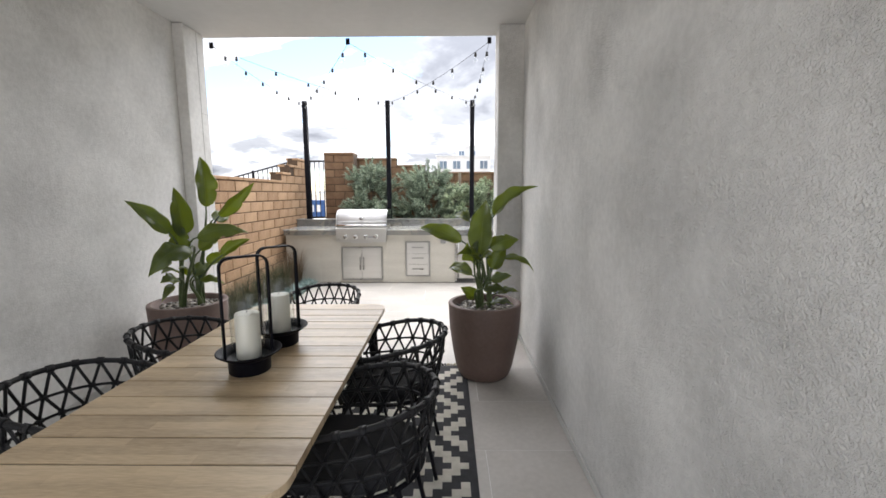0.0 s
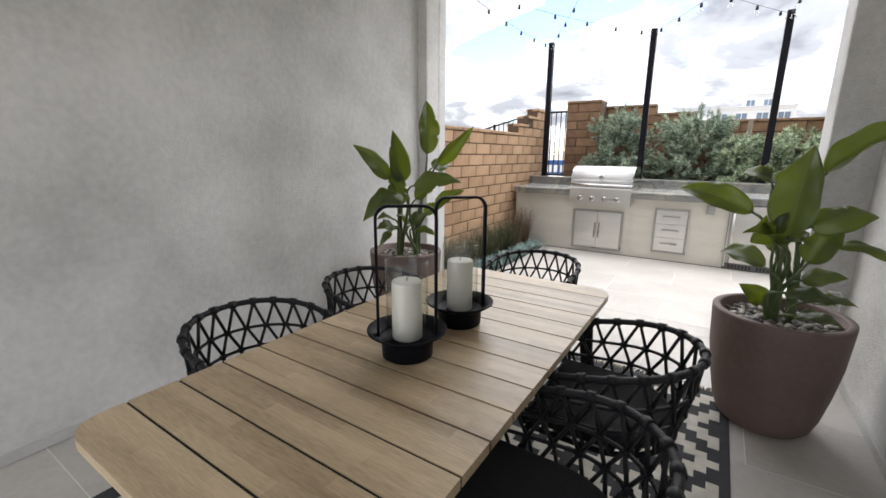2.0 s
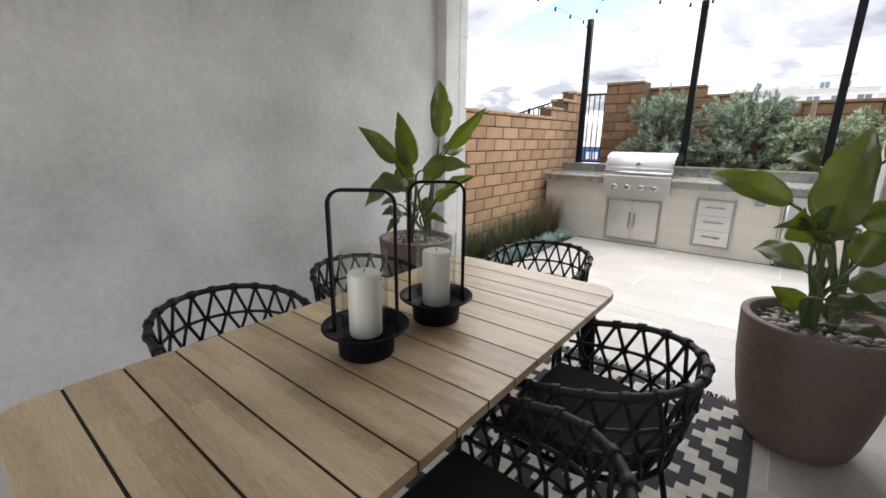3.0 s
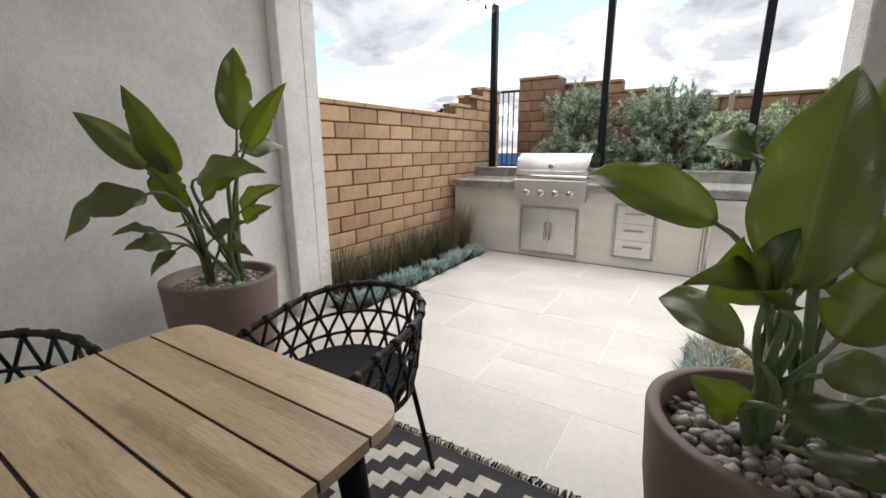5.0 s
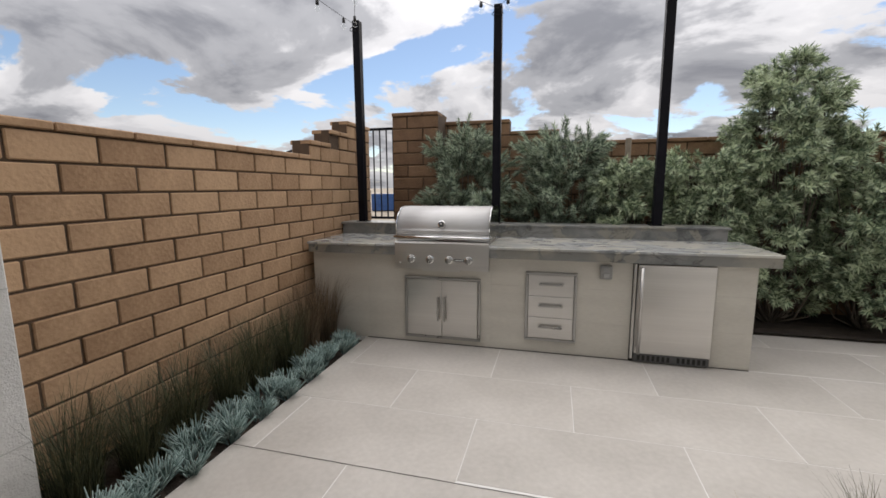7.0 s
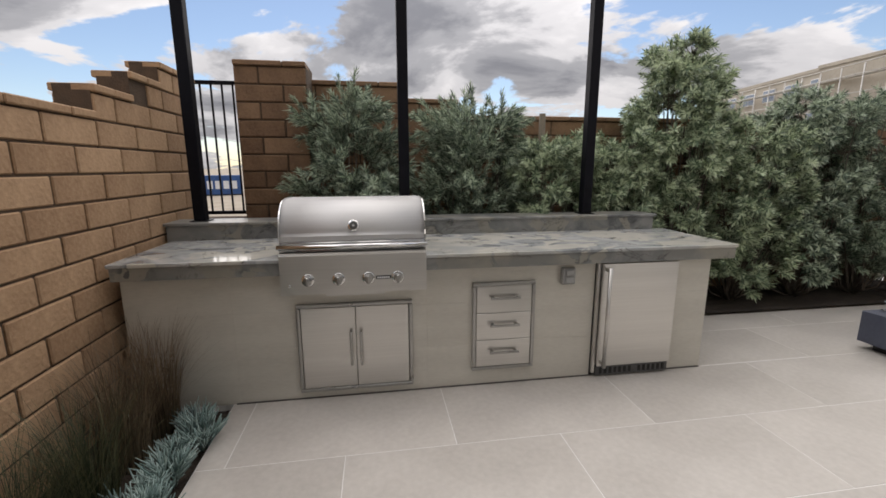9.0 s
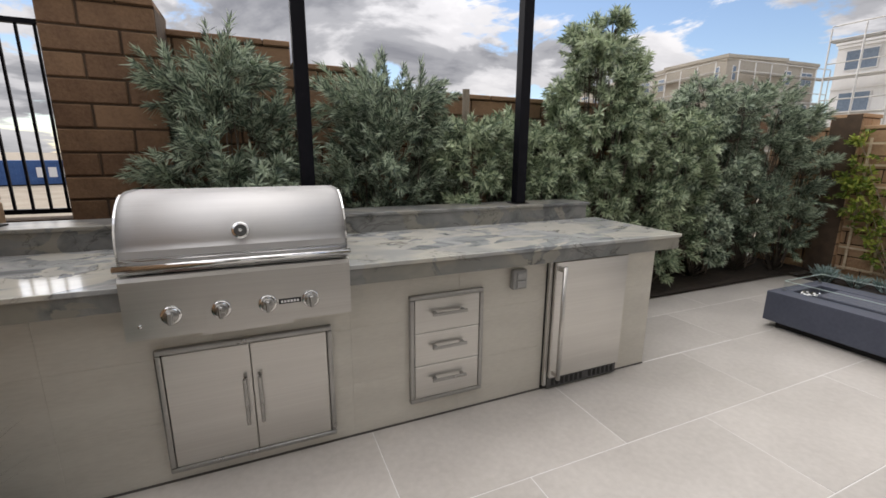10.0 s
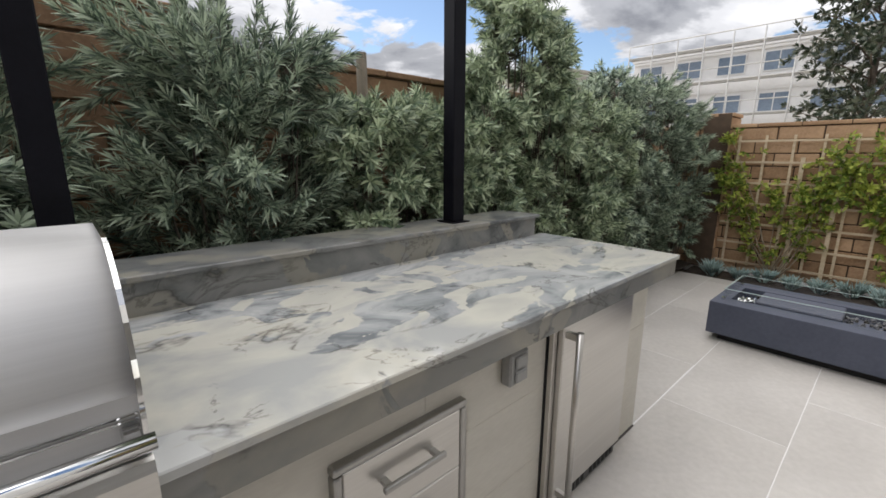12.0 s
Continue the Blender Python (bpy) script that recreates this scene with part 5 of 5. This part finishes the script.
for k in range(16):
    y = -0.14 - 0.006 * k
    tube(bm, [(0.22 + 0.018 * k * 0.5 + rnd.uniform(-0.03, 0.03), y + rnd.uniform(-0.03, 0.03), 0.262 + rnd.uniform(0, 0.03)),
              (0.26 + rnd.uniform(-0.03, 0.06), y + rnd.uniform(-0.03, 0.03), 0.275 + rnd.uniform(0, 0.04))], 0.008, 6)
part("steel_coil", bm, CHROME, fp, "shiny steel connector coil")
for nm, b in (("glass_pane", (0.10, 0.106, -FL + 0.06, -0.06)), ("glass_pane", (FW - 0.106, FW - 0.10, -FL + 0.06, -0.06)),
              ("glass_pane", (0.108, FW - 0.108, -0.066, -0.06)), ("glass_pane", (0.108, FW - 0.108, -FL + 0.06, -FL + 0.066))):
    g = boxed(nm, (*b, FH + 0.002, FH + 0.085), GLASS, fp, "clear glass wind guard")
    boxed("polished_edge", (*b, FH + 0.0852, FH + 0.089), GLASS_EDGE, g, "pale green polished glass edge")
    g.visible_shadow = False
for x in (0.103, FW - 0.103):
    for y in (-0.063, -FL + 0.063):
        boxed("corner_clip", (x - 0.012, x + 0.012, y - 0.012, y + 0.012, FH + 0.001, FH + 0.02), CHROME, fp)

# ---- iron fence beside the pillar ----
fe = thing("iron_fence", (0, 1.60, 0), "black iron picket fence between wall and pillar", "fence")
boxed("top_rail", (-0.18, 0.352, -0.018, 0.018, 2.125, 2.155), BLACK_METAL, fe)
boxed("bottom_rail", (-0.18, 0.352, -0.018, 0.018, 1.00, 1.03), BLACK_METAL, fe)
boxed("kerb", (-0.18, 0.352, -0.09, 0.09, 0.0, 0.97), MORTAR, fe, "low brown block kerb")
for k in range(6):
    x = -0.16 + 0.089 * k
    boxed("picket", (x - 0.007, x + 0.007, -0.007, 0.007, 1.0305, 2.1245), BLACK_METAL, fe)
f2 = thing("iron_fence", (0, 1.72, 0), "black iron picket fence falling away along the slope", "fence")
bm = bmesh.new()
tube(bm, [(-0.18, 0, 2.20), (-3.2, 0, 1.42)], 0.016, 6)
part("top_rail", bm, BLACK_METAL, f2)
bm = bmesh.new()
tube(bm, [(-0.18, 0, 1.10), (-3.2, 0, 0.32)], 0.016, 6)
part("bottom_rail", bm, BLACK_METAL, f2)
for k in range(30):
    x = -0.20 - 0.10 * k
    z = 2.20 - 0.258 * (-0.18 - x)
    boxed("picket", (x - 0.007, x + 0.007, -0.007, 0.007, z - 1.10, z), BLACK_METAL, f2)
for x in (-1.2, -2.2, -3.2):
    boxed("post", (x - 0.02, x + 0.02, -0.02, 0.02, -0.1, 2.20 - 0.258 * (-0.18 - x) + 0.03), BLACK_METAL, f2)


# ---- string lights ----
def light_string(a, b, sag, count):
    a, b = Vector(a), Vector(b)
    t = thing("string_lights", a, "black cable of small festoon bulbs strung overhead", "string lights", "festoon light strings")
    pts = [(b - a) * (k / 24) - Vector((0, 0, 4 * sag * (k / 24) * (1 - k / 24))) for k in range(25)]
    bm = bmesh.new()
    tube(bm, pts, 0.0022, 5)
    part("cable", bm, BLACK_METAL, t)
    for k in range(count):
        s = (k + 0.5) / count
        p = (b - a) * s - Vector((0, 0, 4 * sag * s * (1 - s)))
        bm = bmesh.new()
        lathe(bm, [(0.0, -0.004), (0.013, -0.006), (0.016, -0.045), (0.012, -0.050), (0.0, -0.050)], 8, p.x, p.y, p.z)
        so = part("socket", bm, BLACK, t)
        bm = bmesh.new()
        lathe(bm, [(0.008, -0.0505), (0.019, -0.070), (0.022, -0.088), (0.014, -0.106), (0.0, -0.110)], 8, p.x, p.y, p.z)
        bu = part("bulb", bm, GLASS, so, "small clear bulb")
        bu.visible_shadow = False


H0, HM, H3 = (0.32, FACADE + 0.04, 3.03), (1.75, FACADE + 0.04, 3.06), (3.22, FACADE + 0.04, 3.06)
TOPS = [(x, POST_Y - 0.056, POST_TOP - 0.05) for x in POST_X]
for a, b, sag in ((TOPS[0], H0, 0.13), (TOPS[0], HM, 0.12), (TOPS[1], H0, 0.16), (TOPS[1], H3, 0.16), (TOPS[2], HM, 0.14), (TOPS[2], H3, 0.12)):
    light_string(a, b, sag * 0.45, 6)
for p in (H0, HM, H3):
    h = thing("cable_hook", (p[0], p[1], p[2]), "small black hook on the facade holding the light cables", "hook")
    boxed("plate", (-0.02, 0.02, -0.0395, -0.030, -0.03, 0.03), BLACK_METAL, h)
    bm = bmesh.new()
    tube(bm, [(0, -0.0295, 0), (0, 0, -0.012), (0, 0.012, 0.006)], 0.004, 6)
    part("hook", bm, BLACK_METAL, h)


# ---- far buildings ----
def place(az, dist):
    a = radians(az)
    return Vector((1.6 + dist * math.sin(a), -1.8 + dist * math.cos(a), 0))


def building(name, p, q, depth, z0, z1, storeys, per, mat, label, win=(1.5, 1.5), roof=0.35):
    """A block whose front runs from p to q (as seen from the garden, left to right)."""
    d = q - p
    L, rz = d.length, math.degrees(math.atan2(d.y, d.x))
    t = thing(name, (p.x, p.y, z0), label, "building", rz=rz)
    H = z1 - z0
    boxed("wall", (0, L, 0, depth, 0, H), mat, t)
    lip = 0.15
    boxed("roof", (-lip, L + lip, -lip, depth + lip, H + 0.01, H + roof), mat, t)
    sh = H / storeys
    for s in range(storeys):
        boxed("floor_band", (0, L, -0.10, -0.01, s * sh + sh - 0.25, s * sh + sh - 0.02), mat, t)
        for k in range(per):
            x, z = L * (k + 0.5) / per, s * sh + 0.36 * sh
            w = boxed("window", (x - win[0] / 2, x + win[0] / 2, -0.10, -0.01, z, z + win[1]), WHITE_WALL, t)
            for i in range(2):
                x0 = x - win[0] / 2 + 0.07 + i * (win[0] / 2 - 0.03)
                boxed("pane", (x0, x0 + win[0] / 2 - 0.11, -0.12, -0.101, z + 0.08, z + win[1] - 0.08), FAR_GLASS, w)
    return t, L, H


def scaffold(p, q, z0, z1, bays, lifts, label):
    d = q - p
    L, rz = d.length, math.degrees(math.atan2(d.y, d.x))
    t = thing("scaffold", (p.x, p.y, z0), label, "scaffold", rz=rz)
    H = z1 - z0
    for k in range(bays + 1):
        bm = bmesh.new()
        tube(bm, [(L * k / bays, -1.4, 0), (L * k / bays, -1.4, H)], 0.06, 5)
        part("standard", bm, SCAFFOLD, t)
    for k in range(1, lifts + 1):
        z = H * k / lifts - 0.9
        for dz in (0.0, 1.0):
            bm = bmesh.new()
            tube(bm, [(0, -1.4, z + dz), (L, -1.4, z + dz)], 0.05, 5)
            part("ledger", bm, SCAFFOLD, t)
        boxed("deck", (0, L, -1.35, -0.6, z - 0.12, z - 0.04), SCAFFOLD, t)


w0, w1 = place(64.5, 47), place(101, 44)
building("apartment_block", w0, w1, 14, -2.4, 9.9, 4, 9, WHITE_WALL, "white rendered apartment block under construction", (2.0, 1.5))
scaffold(w0, w1, -2.4, 11.0, 14, 5, "grey tube scaffold in front of the white block")
c0, c1, c2 = place(40.5, 78), place(55.6, 56), place(63.2, 68)
building("apartment_block", c0, c1, 8, -2.4, 11.6, 4, 8, TAN_WALL, "tan rendered apartment block with scaffold", (2.0, 1.5))
building("apartment_block", c1, c2, 8, -2.4, 11.62, 4, 4, TAN_WALL, "tan rendered wing of the apartment block", (2.0, 1.5))
scaffold(c0, c1, -2.4, 11.0, 12, 5, "grey tube scaffold along the tan block")
scaffold(c1, c2, -2.4, 11.0, 6, 5, "grey tube scaffold round the corner of the tan block")
h0, h1 = place(-0.6, 64), place(7.2, 64)
building("white_house", h0, h1, 7, -2.3, 7.4, 3, 4, WHITE_WALL, "white flat-roofed house beyond the garden wall", (1.3, 1.4), 0.12)
h2, h3 = place(2.2, 65), place(5.4, 65)
building("white_house", h2, h3, 5, -2.3, 9.0, 4, 2, WHITE_WALL, "taller white stair block of the far house", (1.0, 1.2), 0.12)

ct = thing("shipping_container", (*place(-24.5, 66).to_tuple()[:2], -2.29), "blue corrugated shipping container on bare ground", "container", rz=16)
boxed("body", (0, 9.0, 0, 2.4, 0.15, 2.75), BLUE_PAINT, ct)
for k in range(30):
    boxed("rib", (0.15 + k * 0.30, 0.29 + k * 0.30, -0.06, -0.005, 0.3, 2.6), BLUE_PAINT, ct)
boxed("skid", (0.1, 8.9, 0.1, 2.3, 0.0, 0.149), BLACK, ct)
for k, (x, w) in enumerate(((4.6, 0.7), (5.6, 0.7), (6.6, 0.7), (7.6, 0.7))):
    boxed("white_mark", (x, x + w, -0.09, -0.065, 0.9, 2.0), WHITE_MARK, ct)

# dark evergreen tree beyond the trellis wall
tp = Vector((13.6, 0.0, -0.1))
tree = thing("magnolia_tree", tp, "dark glossy evergreen tree beyond the garden wall", "tree")
bm = bmesh.new()
rnd = random.Random(51)
tube(bm, [(0, 0, 0), (0.03, 0.02, 1.6), (0, 0, 3.2), (0.05, 0, 5.4)], 0.11, 8, taper=0.02)
ends = []
for k in range(46):
    z = 1.5 + 3.9 * k / 46
    a, r = k * 2.4, (1.25 if z < 3.6 else 1.25 * (6.1 - z) / 2.5) * rnd.uniform(0.55, 1.0)
    e = Vector((r * math.cos(a), r * math.sin(a), z + 0.35 + rnd.uniform(-0.1, 0.2)))
    tube(bm, [(0, 0, z - 0.2), e * 0.5 + Vector((0, 0, z * 0.5)), e], 0.022, 5, taper=0.006)
    ends += [e, e * 0.75 + Vector((0, 0, e.z * 0.25)), Vector((0, 0, z)).lerp(e, 0.5)]
part("trunk", bm, BARK, tree, "straight trunk with short limbs")
rng = np.random.default_rng(52)
at = np.concatenate([np.array(e)[None] + rng.normal(0, 0.17, (9, 3)) for e in ends])
aim = rng.normal(0, 0.6, at.shape) + np.array([0, 0, 0.5]) + at * np.array([0.5, 0.5, 0])
v, f = leaf_mesh(rng, at, aim, 8, 0.15, 0.055, (0.6, 1.2), 0.5)
raw("crown", v, f, TREE_LEAF, tree, "dense dark glossy leaves")

# ---- brick walls ----
BL, BH = 0.390, 0.1435
BRICK_MESH = {}


def brick_mesh(length, depth, height, mat):
    key = (round(length, 3), round(depth, 3), round(height, 3), mat.name)
    if key not in BRICK_MESH:
        bm = bmesh.new()
        box(bm, -length / 2, length / 2, -depth / 2, depth / 2, -height / 2, height / 2, 0.006)
        BRICK_MESH[key] = mesh_of("brick", bm, mat)
    return BRICK_MESH[key]


def brick_wall(name, start, along, length, top_of, thick, label, mat, z0=0.0, cap=True):
    """Wall from start along 'x' or 'y'; top_of(s) gives the height at s. Bricks and caps are its children."""
    rnd = random.Random(len(name) * 7 + int(length * 10))
    sx, sy = start
    v, f = [], []
    steps = int(round(length / (BL / 2)))
    tops = [top_of((i + 0.5) * length / steps) for i in range(steps)]
    i = 0
    while i < steps:
        j = i
        while j < steps and abs(tops[j] - tops[i]) < 1e-6:
            j += 1
        s0, s1, zt, h = i * length / steps + 0.004, j * length / steps - 0.004, tops[i] - 0.004, thick / 2 - 0.011
        b = len(v)
        for z in (z0, zt):
            for s, o in ((s0, -h), (s1, -h), (s1, h), (s0, h)):
                v.append((sx + s, sy + o, z) if along == "x" else (sx - o, sy + s, z))
        f += [(b + 3, b + 2, b + 1, b), (b + 4, b + 5, b + 6, b + 7)] + [(b + k, b + (k + 1) % 4, b + 4 + (k + 1) % 4, b + 4 + k) for k in range(4)]
        i = j
    wall = tagged(raw(name, v, f, MORTAR), label, "wall", "", "structure")
    zmax, row = max(tops), 0

    def lay(nm, s0, s1, z0_, z1_, depth, mesh_len):
        s, z = (s0 + s1) / 2, (z0_ + z1_) / 2
        ob = new(nm, brick_mesh(mesh_len, depth, z1_ - z0_, mat))
        ob.parent = wall
        j = rnd.uniform(-0.0025, 0.0025)
        ob.matrix_basis = pose(sx + s, sy + j, z, 0, 0, rnd.uniform(-0.25, 0.25)) if along == "x" else pose(sx + j, sy + s, z, 0, 0, 90 + rnd.uniform(-0.25, 0.25))
    CAPH = 0.045 if cap else 0.0
    z = z0
    # courses are counted down from the lowest top, so that steps are whole bricks
    low = min(tops) - CAPH
    zs, k = [], 0
    while low - k * BH > z0 - BH + 0.02:
        zs.append(low - (k + 1) * BH)
        k += 1
    k = 0
    while low + k * BH < zmax - 0.05:
        zs.append(low + k * BH)
        k += 1
    for zb in sorted(zs):
        shift = (round((zb - low) / BH) % 2) * BL / 2
        s = -shift
        while s < length - 0.01:
            a, b = max(0, s), min(length, s + BL)
            s += BL
            if b - a < 0.05:
                continue
            need = min(top_of(min(length - 0.01, a + 0.02)), top_of(max(0.01, b - 0.02)))
            if zb + BH > need - CAPH + 0.01:
                if b - a > BL * 0.6 and top_of(b - 0.02) - CAPH > zb + BH - 0.01:
                    a = (a + b) / 2
                elif b - a > BL * 0.6 and top_of(a + 0.02) - CAPH > zb + BH - 0.01:
                    b = (a + b) / 2
                else:
                    continue
            zl = max(zb, z0)
            if zb + BH - zl > 0.03:
                lay("brick", a, b, zl + 0.006, zb + BH - 0.006, thick, b - a - 0.013)
    if cap:
        s = 0.0
        while s < length - 0.01:
            e = min(length, s + BL)
            if abs(top_of(s + 0.02) - top_of(e - 0.02)) > 0.01:
                e = s + BL / 2
            t = top_of((s + e) / 2)
            lay("cap_brick", s, e, t - CAPH + 0.004, t, thick + 0.03, e - s - 0.008)
            s = e
    return wall


def left_top(s):
    y = -2.415 + s
    return 1.715 + 0.1435 * sum(y > k for k in (0.19, 0.58, 0.97))


brick_wall("wall_brick_left", (-0.085, -2.415), "y", BL * 10, left_top, 0.20, "tan slump-brick garden wall with stepped top", BRICK)
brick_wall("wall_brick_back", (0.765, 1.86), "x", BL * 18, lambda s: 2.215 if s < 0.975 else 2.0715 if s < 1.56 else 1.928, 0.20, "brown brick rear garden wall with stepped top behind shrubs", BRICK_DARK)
brick_wall("wall_brick_right", (7.80, -4.20), "y", BL * 15, lambda s: 1.735, 0.20, "tan brick garden wall behind a trellis", BRICK)
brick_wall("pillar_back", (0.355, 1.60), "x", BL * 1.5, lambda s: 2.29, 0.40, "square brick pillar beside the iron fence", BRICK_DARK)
brick_wall("pillar_right", (7.64, 0.87), "x", BL, lambda s: 1.865, 0.30, "short brick pier at the corner of the garden wall", BRICK)


# ---- paving tiles ----
TXL, TYL = 1.136, 0.580
tile_full = None
rows = range(-15, 4)
for j in rows:
    y0 = j * TYL
    shift = 0.735 if j % 2 else 0.167
    for i in range(-2, 9):
        x0 = shift + i * TXL
        rects = [(max(x0, 0.02), min(x0 + TXL, 7.9), max(y0, -8.4), min(y0 + TYL, 0.93))]
        x, X, y, Y = rects[0]
        if X - x < 0.03 or Y - y < 0.03:
            continue
        for hole in BEDS:
            rects = minus(rects, hole)
        for x, X, y, Y in rects:
            if X - x < 0.02 or Y - y < 0.02:
                continue
            g = 0.0023
            full = abs(X - x - TXL) < 1e-6 and abs(Y - y - TYL) < 1e-6
            if full and tile_full:
                me = tile_full
            else:
                bm = bmesh.new()
                w, h = (X - x) / 2 - g, (Y - y) / 2 - g
                box(bm, -w, w, -h, h, -0.012, 0.0, min(0.0015, w / 3, h / 3))
                me = mesh_of("tile", bm, TILE)
                if full:
                    tile_full = me
            ob = new("tile", me)
            ob.parent = floor
            ob.matrix_basis = pose((x + X) / 2, (y + Y) / 2, 0.0)
bm = bmesh.new()
pts = [(0.60 + 2.28 * k / 30, -1.74 + 0.003 * noise.noise(Vector((k * 0.7, 3, 1))), 0.0004) for k in range(31)]
for p, q in zip(pts, pts[1:]):
    bm.faces.new([bm.verts.new(c) for c in ((p[0], p[1] - 0.0028, p[2]), (q[0], q[1] - 0.0028, q[2]), (q[0], q[1] + 0.0028, q[2]), (p[0], p[1] + 0.0028, p[2]))])
part("movement_joint", bm, DARK_JOINT, floor, "dark movement joint across the paving")

# cladding tiles on the kitchen base
px = 0.075
while px < 3.75:
    nx = min(px + 0.57, 3.757)
    for k in range(3):
        bm = bmesh.new()
        box(bm, px + 0.0005, nx - 0.0005, 0.0, 0.0115, 0.004 + k * 0.285, min(0.815, 0.004 + (k + 1) * 0.285 - 0.0016), 0.0008)
        part("cladding_tile", bm, PANEL, base)
    px = nx
for k in range(3):
    boxed("end_tile", (3.7525, 3.764, 0.012, 0.86, 0.004 + k * 0.285, min(0.815, 0.004 + (k + 1) * 0.285 - 0.0016)), PANEL, base)
